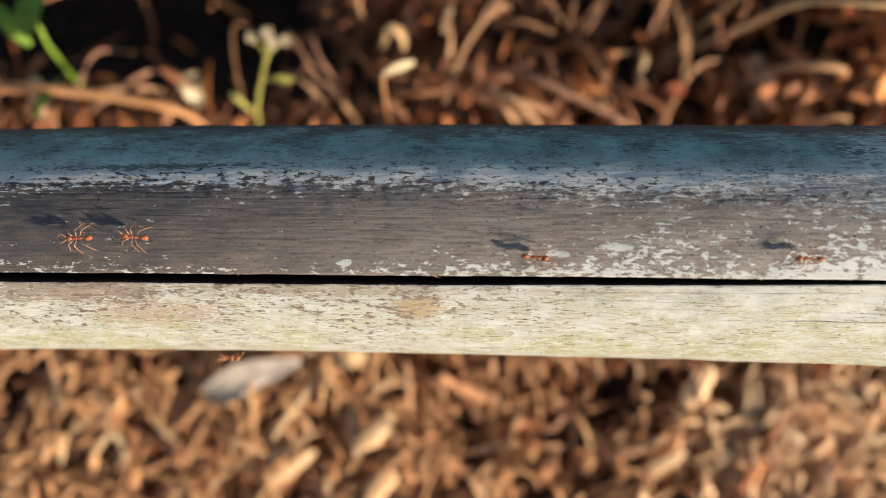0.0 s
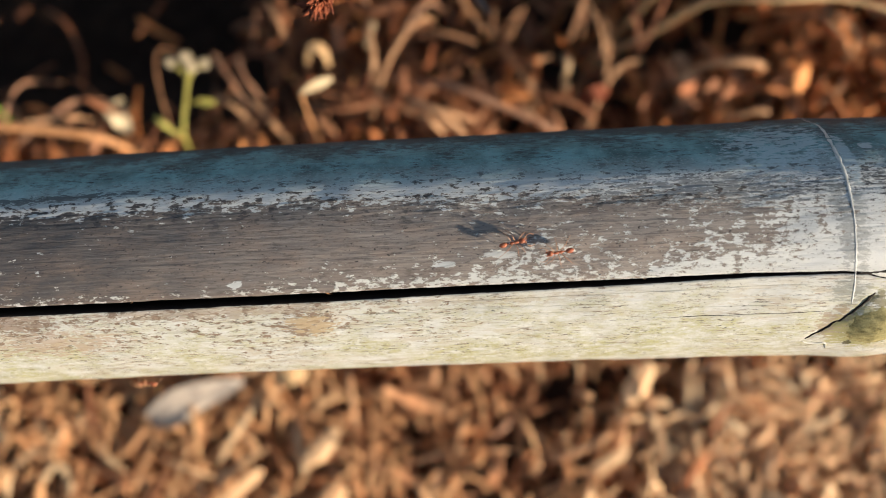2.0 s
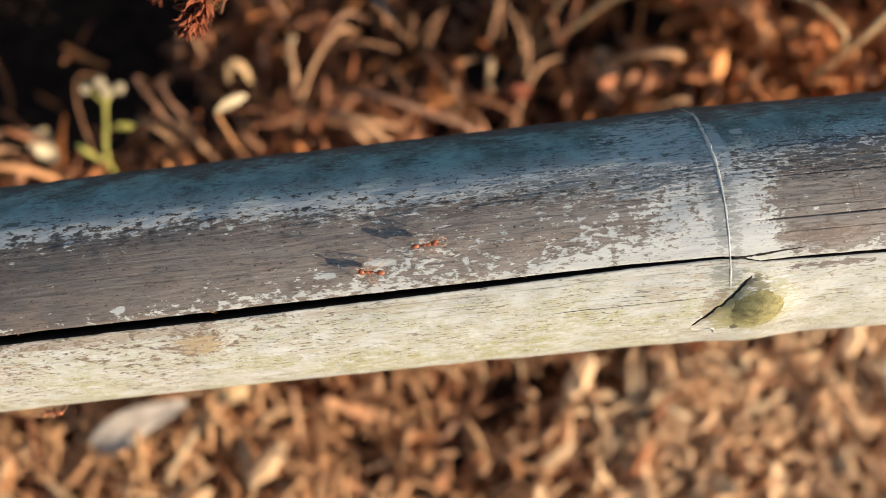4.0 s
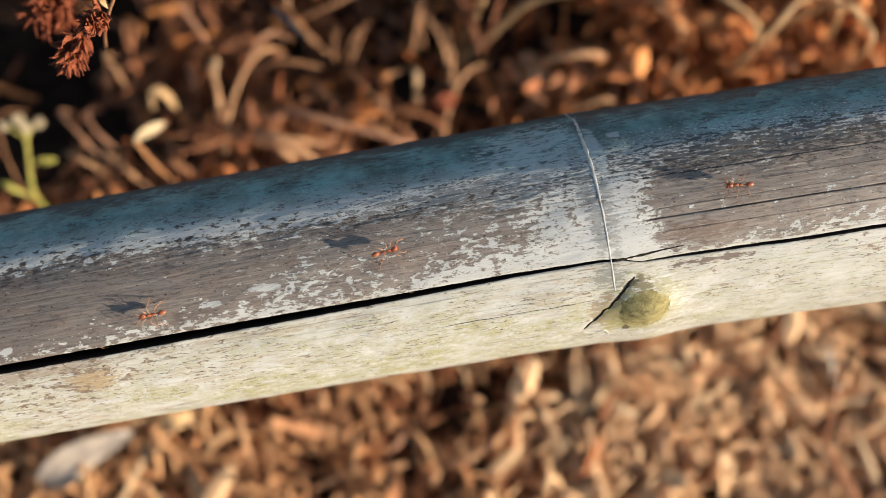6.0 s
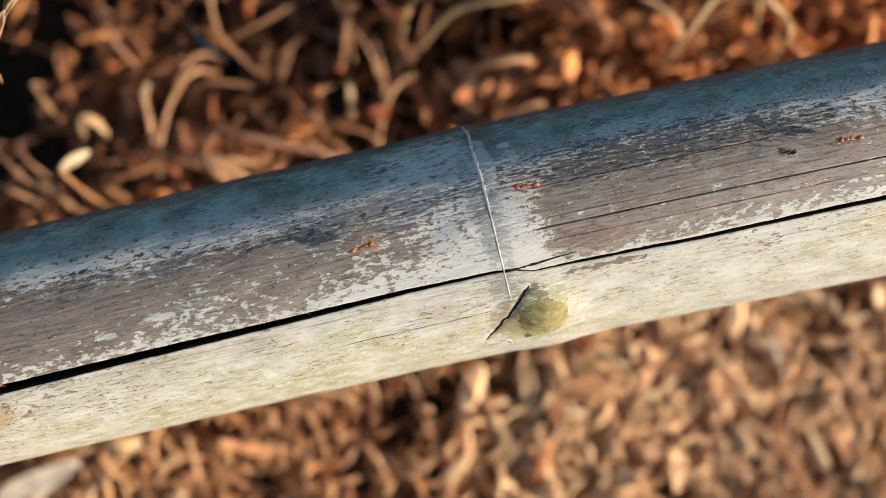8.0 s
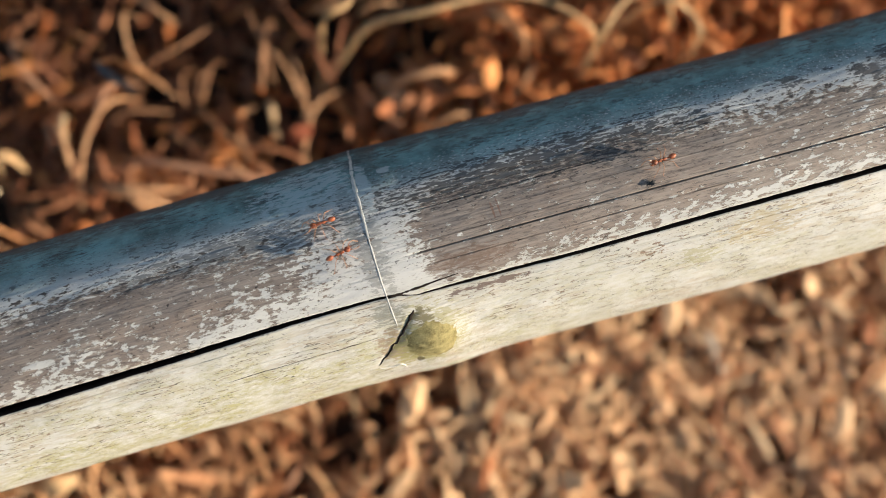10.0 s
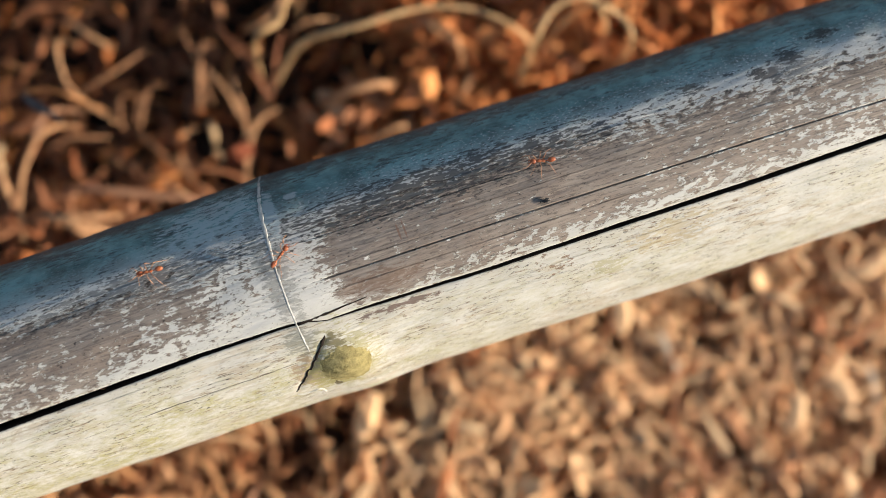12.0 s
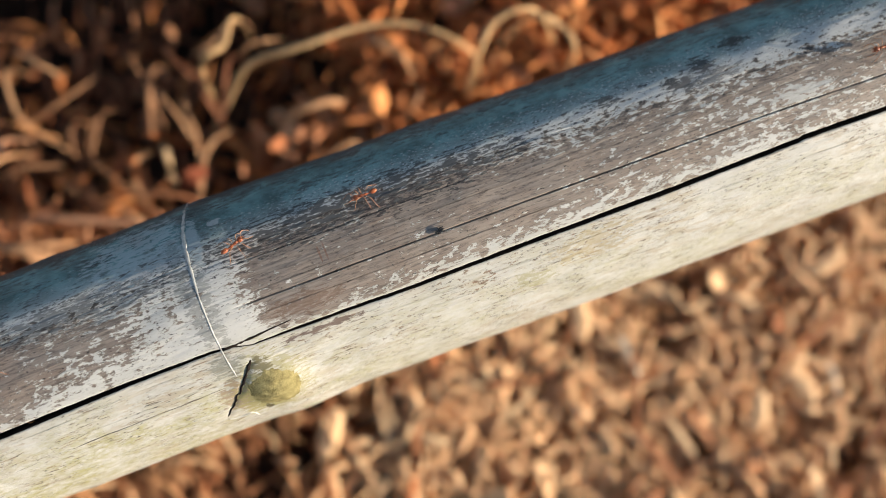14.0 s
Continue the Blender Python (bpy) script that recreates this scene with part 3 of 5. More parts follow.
def build_pole():
    pole = thing("bamboo_pole", "weathered split bamboo pole with flaking pale skin and one node", "bamboo pole")
    culm = new("culm", build_culm())
    culm.parent = pole
    # the thin pale rim left by the fallen sheath
    pts = []
    for i in range(64):
        turn = -31 + 116 * i / 63
        x = NODE + 0.0004 * noise.noise((turn * 0.06, 1, 1)) + steps(turn, [(-31, 0.0008), (-10, 0.0), (30, 0.0004), (60, 0.0016), (85, 0.002)])
        pts.append(off_axis(x, turn, radius(x) + relief(x, turn) + 0.00002))
    size = [(0.00024 + 0.00042 * min(1, max(0, (i - 22) / 8)) * min(1, max(0.3, (56 - i) / 12))) * (0.75 + 0.8 * noise.noise((i * 0.45, 4, 4))) * min(1, (i + 1) / 4, (64 - i) / 14) + 0.00008 for i in range(64)]
    part("node_rim", *sweep(pts, [0.00007] * 64, size, (1, 0, 0), 8), RIDGE, pole, "thin raised pale rim round the node")
    # the stump of a side branch, grown over with lichen
    verts, faces, rings, seg = [], [], 22, 72
    for i in range(rings + 1):
        s = i / rings
        for k in range(seg):
            a = 2 * math.pi * k / seg
            reach = 0.0088 * (1 + 0.20 * noise.noise((math.cos(a) * 1.6, math.sin(a) * 1.6, 3)) + 0.10 * noise.noise((math.cos(a) * 6, math.sin(a) * 6, 8)))
            dx, dv = reach * s * math.cos(a), reach * 0.95 * s * math.sin(a)
            x, turn = SCAR[0] + dx - 0.0011, SCAR[1] - 2.2 + dv / 0.00068
            lift = 0.0005 * (1 - s * s) - 0.0002 * s ** 8
            grit = 0.00025 * noise.noise((dx * 420, dv * 420, 2)) + 0.00016 * noise.noise((dx * 2600, dv * 2600, 6))
            verts.append(off_axis(x, turn, radius(x) + relief(x, turn) + lift + grit * (1 - s ** 4)))
    for i in range(rings):
        for k in range(seg):
            j = (k + 1) % seg
            faces.append((i * seg + k, (i + 1) * seg + k, (i + 1) * seg + j, i * seg + j))
    scar = part("branch_scar", verts, faces, LICHEN, pole, "rounded branch stump overgrown with yellow-green lichen")
    rng = random.Random(4)
    pieces = []
    for _ in range(600):
        a, s = rng.uniform(0, 6.283), 1.12 * rng.random() ** 0.6
        x, turn = SCAR[0] - 0.0011 + 0.0088 * s * math.cos(a), SCAR[1] - 2.2 + 0.0085 * s * math.sin(a) / 0.00068
        base = off_axis(x, turn, radius(x) + relief(x, turn) + max(0, 0.0005 * (1 - s * s)) - 0.0001)
        out = (base - off_axis(x, turn, 0)).normalized() + Vector((rng.gauss(0, 0.5), rng.gauss(0, 0.5), rng.gauss(0, 0.5)))
        tip = base + out.normalized() * rng.uniform(0.0001, 0.00035)
        pieces.append(sweep([base, (base + tip) / 2, tip], [0.00010, 0.00009, 0.00003], [0.00010, 0.00009, 0.00003], (1, 0.3, 0), 4))
    tagged(part("lichen", *joined(*pieces), LICHEN, scar), kind="stuff")
    # the split in front of it: a near-black sliver stands for its shade
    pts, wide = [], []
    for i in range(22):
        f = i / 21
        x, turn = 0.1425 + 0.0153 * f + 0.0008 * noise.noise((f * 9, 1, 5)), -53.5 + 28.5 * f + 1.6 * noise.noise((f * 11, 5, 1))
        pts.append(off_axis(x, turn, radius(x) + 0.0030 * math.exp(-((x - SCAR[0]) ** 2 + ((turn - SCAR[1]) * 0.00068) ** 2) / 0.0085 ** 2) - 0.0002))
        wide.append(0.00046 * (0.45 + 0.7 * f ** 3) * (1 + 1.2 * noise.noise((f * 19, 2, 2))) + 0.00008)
    part("split", *sweep(pts, wide, [0.0003] * 22, (0, -0.6, 0.8), 6), HOLLOW_SHADE, pole, "dark open split beside the branch stump")
    # a loose lip of bark that stands off under the split
    pts = []
    for x, turn in ((0.1422, -55.5), (0.1440, -57.0), (0.1465, -57.5), (0.1492, -57.3), (0.1503, -59.5), (0.1507, -62.0)):
        pts.append(off_axis(x, turn, radius(x) + relief(x, turn) + 0.0001))
    pts = curve_points(pts, 24)
    part("bark_lip", *sweep(pts, [0.00022 * (1 + 0.5 * noise.noise((i * 0.5, 3, 1))) * min(1, (i + 1) / 5, (24 - i) / 5) for i in range(24)], [0.0003] * 24, (0, -0.8, 0.5), 6), RIDGE, pole, "pale loose lip of bark beside the split")
    # the long split's short upper end, past the node: a near-black ribbon as shade
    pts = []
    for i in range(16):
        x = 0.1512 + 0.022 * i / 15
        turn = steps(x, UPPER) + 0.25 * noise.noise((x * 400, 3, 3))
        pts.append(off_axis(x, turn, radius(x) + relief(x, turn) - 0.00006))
    part("crack", *sweep(pts, [0.00058 * (1 - i / 16) ** 0.7 * (1 + 0.5 * noise.noise((i * 0.9, 1, 7))) + 0.00004 for i in range(16)], [0.00012] * 16, (0, -0.28, 0.96), 6), HOLLOW_SHADE, pole)
    # a hairline crack along the sunny flank, its shade a thin dark ribbon
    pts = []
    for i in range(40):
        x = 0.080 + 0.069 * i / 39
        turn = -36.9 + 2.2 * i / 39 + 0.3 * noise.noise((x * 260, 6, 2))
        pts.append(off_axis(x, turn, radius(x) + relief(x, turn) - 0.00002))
    part("crack", *sweep(pts, [0.00011 * min(1, (i + 1) / 6, (40 - i) / 6) * (0.7 + 0.9 * noise.noise((i * 0.6, 2, 9))) + 0.00002 for i in range(40)], [0.00005] * 40, (0, -0.55, 0.83), 6), HOLLOW_SHADE, pole)
    # splinters of wood that bridge the long split
    for x, a, b, lean in ((-0.0035, -17.6, -19.6, 0.0030), (-0.060, -17.9, -19.6, -0.0016), (0.0905, -17.1, -17.8, 0.0018)):
        pts = [off_axis(x, a + 1.2, radius(x) - 0.0026), off_axis(x + lean * 0.5, (a + b) / 2, radius(x) - 0.0022), off_axis(x + lean, b, radius(x) - 0.0032)]
        part("splinter", *sweep(curve_points(pts, 7), [0.00022, 0.0003, 0.00026, 0.0002, 0.00022, 0.00015, 0.00006], [0.0001] * 7, (0, 0, 1), 5), STICK, pole, "thin broken wood splinter in the split")
    # the closed wall inside the node
    verts = [off_axis(NODE, 0, 0)] + [off_axis(NODE, 10 * i, radius(NODE) - 0.0073) for i in range(36)]
    part("node_wall", verts, [(0, 1 + i, 1 + (i + 1) % 36) for i in range(36)], HOLLOW_SHADE, pole)
    return pole


def build_post(x):
    """A short bamboo stake that carries the pole."""
    y, z = axis(x)
    top = z - radius(x) + 0.001
    post = thing("bamboo_post", "short grey bamboo post carrying the pole, set in soil", "post", "posts under the pole", at=pose(x, y, 0))
    n = 14
    path = [(0.001 * math.sin(i), 0, -0.05 + (top + 0.05) * i / (n - 1)) for i in range(n)]
    size = [0.024 + (0.0025 if i in (6, 11) else 0) for i in range(n)]
    part("stake", *sweep(path, size, size, (0, 1, 0), 20), POST, post)
    ring = [(0.0255 * math.cos(a * 0.2618), 0.0255 * math.sin(a * 0.2618), top - 0.035) for a in range(25)]
    part("node_rim", *sweep(ring, [0.0012] * 25, [0.0012] * 25, (0, 0, 1), 6), RIDGE, post)
    return post


# ---------------------------------------------------------------- ground and litter
def dip(x, y):
    """The soil falls away beyond the pole."""
    f, g = min(1, max(0, (y - 0.09) / 0.05)), min(1, max(0, (0.25 - x) / 0.08))
    e = min(1, max(0, (0.75 - abs(x - 0.1)) / 0.3)) * min(1, max(0, (0.55 - y) / 0.25))
    return (-0.012 * min(1, max(0, (y - 0.03) / 0.05)) - 0.045 * f * f * (3 - 2 * f) * g) * e * e * (3 - 2 * e)


def build_ground():
    xs = [-40, -16, -7, -4, -3, -2.4] + list(np.arange(-2.0, -0.75, 0.06)) + list(np.arange(-0.72, 0.951, 0.012)) + list(np.arange(1.0, 2.21, 0.06)) + [2.6, 3.2, 4.2, 7, 16, 40]
    ys = [-40, -16, -7, -4, -3, -2.4] + list(np.arange(-2.0, -0.65, 0.06)) + list(np.arange(-0.60, 0.601, 0.012)) + list(np.arange(0.66, 2.01, 0.06)) + [2.4, 3, 4, 7, 16, 40]
    verts = []
    for y in ys:
        for x in xs:
            calm = min(1, max(0, (2.2 - math.hypot(x - 0.1, y)) / 0.6))
            near = min(1, max(0, (0.95 - math.hypot(x - 0.1, y)) / 0.4))
            z = (0.010 * noise.noise((x * 9, y * 9, 0)) + 0.008 * noise.noise((x * 2.5, y * 2.5, 6))) * calm + 0.006 * noise.noise((x * 34, y * 34, 3)) * near - 0.012
            verts.append((x, y, z + dip(x, y)))
    n, faces = len(xs), []
    for j in range(len(ys) - 1):
        for i in range(n - 1):
            a = j * n + i
            faces.append((a, a + 1, a + n + 1, a + n))
    return tagged(part("ground", verts, faces, SOIL), "dark bare soil under the dry litter", "ground", kind="structure")


def blade(rng, x, y, z, heading, length, width, tilt, bend, thick=0.0004, cup=0.3, n=8, sides=6):
    """One curled dry leaf or strip, as verts and faces about its own place."""
    pts, wide = [], []
    turn, twist, rise = heading, rng.uniform(-1, 1) * bend * 2.6 / n, rng.uniform(-0.5, 1.0) * bend * 1.6
    p = Vector((0, 0, 0))
    for i in range(n):
        pts.append(p.copy())
        s = i / (n - 1) - 0.5
        turn += twist + rng.gauss(0, 0.05)
        p += Vector((math.cos(turn), math.sin(turn), tilt - rise * s * 2)) * (length / (n - 1))
        wide.append(width * (0.22 + 0.78 * math.sin(math.pi * min(max((i + 0.5) / n, 0.08), 0.95)) ** 0.7) * rng.uniform(0.8, 1.2))
    mid = sum(pts, Vector()) / n
    up = Vector((rng.gauss(0.3, 0.5), rng.gauss(-0.25, 0.5), 1)).normalized()
    return sweep([q - mid + Vector((x, y, z)) for q in pts], wide, [thick] * n, up, sides, cup * rng.uniform(-1, 1))


def near_pole(rng, x, y):
    """Keeps a piece fully near the seen stretch and ever less often away from it."""
    d = math.hypot(max(0, abs(x - 0.11) - 0.33), max(0, abs(y) - 0.24)) + 0.03 * noise.noise((x * 8, y * 8, 4))
    return rng.random() < math.exp(-(max(0, d) / 0.11) ** 2)


def dense(x, y):
    """How thick the litter lies, 0 to 1: full on the sunny side, thin and patchy beyond the pole."""
    p = 0.5 + 0.8 * noise.noise((x * 13, y * 13, 11))
    if y < 0.03:
        hole = math.exp(-((x - 0.115) / 0.05) ** 2 - ((y + 0.085) / 0.035) ** 2) + 0.7 * math.exp(-((x - 0.38) / 0.03) ** 2 - ((y + 0.095) / 0.025) ** 2)
        return min(1, max(0.12, 0.62 + 1.3 * x + (p - 0.5) * 0.8 - 0.5 * hole))
    if x > 0.235 and y < 0.108:
        return 1.0
    if x > 0.165 and y > 0.108:
        return 0.10 + 0.25 * max(0, p - 0.3)
    floor_ = steps(x, [(-0.10, 0.04), (-0.07, 0.25), (-0.045, 0.62), (-0.03, 0.68), (0.02, 0.58), (0.06, 0.30)]) * (1 - 0.6 * min(1, max(0, (y - 0.165) / 0.03)))
    hole = 0.80 * math.exp(-((x - 0.115) / 0.045) ** 2 - ((y - 0.118) / 0.055) ** 2) + 0.5 * math.exp(-((x - 0.125) / 0.04) ** 2 - ((y - 0.068) / 0.026) ** 2) - 1.2 * math.exp(-((x - 0.035) / 0.042) ** 2 - ((y - 0.105) / 0.04) ** 2) + 0.7 * math.exp(-((x + 0.12) / 0.06) ** 2 - ((y - 0.10) / 0.035) ** 2)
    thin = min(2.2, max(0.05, 1 - hole)) * min(1, max(floor_, 1 - (y - (0.075 if x < 0.02 else 0.085)) / 0.035)) if x < 0.25 else 1
    return 0.85 * min(1, max(0.06, 0.22 + p * 0.6 + 0.8 * min(x, 0.15))) * thin


def heaped(x, y):
    """How many of the thick curled pieces lie on top of the sunny side's litter, 0 to 1, in clumps with gaps."""
    clump = 0.62 + 1.25 * noise.noise((x * 38, y * 38, 21)) + 0.5 * noise.noise((x * 11, y * 11, 5))
    hole = math.exp(-((x - 0.085) / 0.055) ** 2 - ((y + 0.085) / 0.030) ** 2) + 0.9 * math.exp(-((x - 0.375) / 0.030) ** 2 - ((y + 0.090) / 0.035) ** 2) + 0.7 * math.exp(-((x - 0.135) / 0.012) ** 2 - ((y + 0.078) / 0.028) ** 2)
    return min(1, max(0.03, clump)) * steps(x, [(-0.25, 0.50), (0.05, 0.42), (0.14, 0.65), (0.18, 1.0), (0.36, 1.0), (0.42, 0.7)]) * max(0.06, 1 - hole)


def build_litter():
    rng = random.Random(11)
    low, under, tan, pale, tall, red, far = [], [], [], [], [], [], []
    while len(low) + len(under) < 9500:
        x, y = rng.uniform(-0.50, 0.72), rng.uniform(-0.46, 0.05)
        if rng.random() > dense(x, y) or not near_pole(rng, x, y):
            continue
        kind = rng.random()
        if kind < 0.56:      # narrow curled strips
            size = rng.uniform(0.010, 0.036), rng.uniform(0.0007, 0.0016), rng.uniform(0.3, 1.9)
        elif kind < 0.75:    # broader leaf scraps
            size = rng.uniform(0.007, 0.020), rng.uniform(0.0018, 0.0038), rng.uniform(0.1, 0.7)
        else:                # long stalks
            size = rng.uniform(0.030, 0.062), rng.uniform(0.0007, 0.0016), rng.uniform(0.1, 0.7)
        (under if rng.random() < min(0.85, max(0, (x - 0.10) / 0.10)) else low).append(blade(rng, x, y, rng.uniform(-0.016, 0.001), rng.gauss(1.15, 0.9), size[0], size[1], rng.gauss(-0.1, 0.3), size[2], rng.uniform(0.0004, 0.0009), 0.5, n=7))
    while len(pale) + len(tan) < 4600:  # thick curled pieces on top
        x, y = rng.uniform(-0.45, 0.66), rng.uniform(-0.40, 0.0)
        if rng.random() > heaped(x, y) or not near_pole(rng, x, y):
            continue
        broad = rng.random() < 0.3
        length, width = (rng.uniform(0.010, 0.022), rng.uniform(0.0020, 0.0030)) if broad else (rng.uniform(0.014, 0.036 + 0.02 * (x < 0.13)), rng.uniform(0.0009, 0.0019))
        heap = pale if rng.random() < min(1, max(0.12, (x - 0.06) / 0.10)) else tan
        heap.append(blade(rng, x, y, 0.001 + 0.010 * rng.random() ** 1.5, rng.gauss(1.25, 0.85), length, width, rng.gauss(-0.05, 0.25), rng.uniform(0.15, 1.3), width * rng.uniform(0.35, 0.6), 0.3, n=8))
    while len(tall) + len(red) < 5600:
        x, y = rng.uniform(-0.50, 0.72), rng.uniform(0.02, 0.46)
        if rng.random() > dense(x, y) or not near_pole(rng, x, y):
            continue
        kind = rng.random()
        if kind < 0.52:
            size = rng.uniform(0.014, 0.050), rng.uniform(0.0007, 0.0016), rng.uniform(0.1, 1.3)
        elif kind < 0.64:
            size = rng.uniform(0.025, 0.060), rng.uniform(0.0011, 0.0018), rng.uniform(0.1, 0.8)
        else:
            size = rng.uniform(0.008, 0.024), rng.uniform(0.0018, 0.0036), rng.uniform(0.1, 0.6)
        size = size[0], size[1] * (1 + 0.6 * min(1, max(0, (x - 0.16) / 0.06))), size[2]
        z = rng.uniform(-0.014, 0.006) + (rng.random() ** 2.5) * 0.038 + dip(x, y)
        z += 0.012 * min(1, max(0, (x - 0.22) / 0.04)) * rng.random()
        heap = red if rng.random() < min(0.9, max(0.25, (x - 0.08) / 0.22)) else tall
        heap.append(blade(rng, x, y, z, rng.gauss(1.3, 0.85), size[0], size[1], rng.gauss(-0.1, 0.5), size[2], rng.uniform(0.0005, 0.0012), 0.4))
    while len(far) < 9000:
        a, r = rng.uniform(0, 2 * math.pi), min(9, 0.3 + rng.expovariate(0.9))
        x, y = 0.11 + r * 1.15 * math.cos(a), r * math.sin(a)
        if abs(x - 0.11) < 0.42 and abs(y) < 0.34 or 0.55 + 0.9 * noise.noise((x * 3, y * 3, 8)) < rng.random() * 0.9:
            continue
        far.append(blade(rng, x, y, rng.uniform(-0.012, 0.008) + dip(x, y), rng.uniform(0, 3.14), rng.uniform(0.02, 0.06), rng.uniform(0.002, 0.006), rng.gauss(0, 0.25), rng.uniform(0.05, 0.6), 0.0008, n=5, sides=4))
    tagged(part("leaf_litter", *joined(*low), LITTER), "dense tan and brown curled dry leaf litter", "leaf litter", kind="stuff")
    tagged(part("leaf_litter", *joined(*under, *tan), TAN_LITTER), "curled tan-brown dry leaf strips lying on top", "leaf litter", kind="stuff")
    tagged(part("leaf_litter", *joined(*pale), PALE_LITTER), "dense pale straw-coloured curled dry leaf litter", "leaf litter", kind="stuff")
    tagged(part("dead_grass", *joined(*tall), BROWN_STRAW), "tangled tan and brown dead grass stems over dark soil", "dead grass", kind="stuff")
    tagged(part("dead_grass", *joined(*red), STRAW), "tangled rusty orange dead grass stems over dark soil", "dead grass", kind="stuff")
    tagged(part("scattered_litter", *joined(*far), LITTER), "brown dry leaves scattered on the soil", "leaf litter", kind="stuff")


def build_leaves():
    """Larger dry leaves and strips that lie on top of the litter, each a thing of its own."""
    rng = random.Random(29)
    kinds = []
    for k, (length, width, bend, cup) in enumerate(((0.034, 0.0042, 0.25, 0.5), (0.028, 0.0062, 0.15, 0.4), (0.044, 0.0026, 0.35, 0.6), (0.024, 0.0050, 0.55, 0.7), (0.038, 0.0034, 0.5, 0.8), (0.052, 0.0019, 0.3, 0.4))):
        v, f = blade(random.Random(k + 5), 0, 0, 0, 0, length, width, 0.05, bend, 0.00045, cup, 11)
        low = min(p.z for p in v)
        kinds.append(mesh_of("dry_leaf", [p - Vector((0, 0, low)) for p in v], f, PALE_LITTER if k < 2 else LITTER))
    text = ("curled tan dry leaf lying on litter", "broad tan dry leaf scrap on litter", "narrow curled straw strip on litter", "tightly curled brown dry leaf", "twisted tan dry leaf strip", "thin straw stem lying on litter")
    count = 0
    while count < 150:
        x, y = rng.uniform(-0.30, 0.52), rng.uniform(-0.26, 0.17)
        if -0.045 < y < 0.05 or rng.random() > dense(x, y):
            continue
        k = rng.randrange(6)
        lie = pose(x, y, rng.uniform(0.006, 0.012) + dip(x, y), rng.gauss(0, 14), rng.gauss(-6, 16), rng.gauss(66, 48))
        if 0.035 < x < 0.125 and -0.11 < y < 0:  # the bare felted patch
            continue
        ob = new("dry_leaf", kinds[k])
        ob.matrix_basis = lie
        tagged(ob, text[k], "dry leaf", "dry leaves on the litter")
        count += 1


def stem(name, points, half, material, label, category="stem", n=18, taper=0.5, group=""):
    path = curve_points(points, n)
    size = [half * (1 - (1 - taper) * i / (n - 1)) * (1 + 0.12 * noise.noise((i * 0.7, half * 900, 2))) for i in range(n)]
    base = path[0].copy()
    ob = part(name, *sweep([p - base for p in path], size, [s * 0.8 for s in size], (0.2, 0.1, 1), 8), material, at=Matrix.Translation(base))
    return tagged(ob, label, category, group)


def leaf(name, points, half, material, label, category="leaf", cup=0.25, thick=0.0003, n=12, up=(0.1, -0.1, 1)):
    path = curve_points(points, n)
    wide = [half * (0.08 + 0.92 * math.sin(math.pi * (i + 0.4) / (n - 0.1)) ** 0.8) for i in range(n)]
    base = path[0].copy()
    ob = part(name, *sweep([p - base for p in path], wide, [thick] * n, up, 8, cup), material, at=Matrix.Translation(base))
    return tagged(ob, label, category)


STRANDS = {
    "tan": (STALK, "dry_stalk", "bent tan dry stalk over dead grass", "dry stalk"),
    "pink": (PINK, "dry_stalk", "pinkish-brown dry stalk over dead grass", "dry stalk"),
    "brown": (BROWN, "dry_stalk", "dull brown dry stalk in dead grass", "dry stalk"),
    "rust": (RUSTY, "dry_stalk", "rust-brown dry stalk in the litter", "dry stalk"),
    "pale": (PALE, "dry_leaf", "thick curled straw-coloured leaf strip on litter", "dry leaf"),
    "white": (BLEACHED, "dry_leaf", "bleached whitish leaf scrap on litter", "dry leaf"),
}


def strand(kind, half, *points):
    """One dry stalk or rolled leaf that lies on top, blunt at both ends."""
    material, name, label, category = STRANDS[kind]
    path = curve_points(points, 16)
    size = [half * min(1, 0.55 + 0.16 * i, 0.5 + 0.16 * (15 - i)) * (1 + 0.2 * noise.noise((i * 0.5, half * 9000 + points[0][0] * 90, 2))) for i in range(16)]
    base = path[0].copy()
    ob = part(name, *sweep([p - base for p in path], size, [q * 0.6 for q in size], (0.25, -0.2, 1), 8, 0.25), material, at=Matrix.Translation(base))
    return tagged(ob, label, category, "strands on the litter")


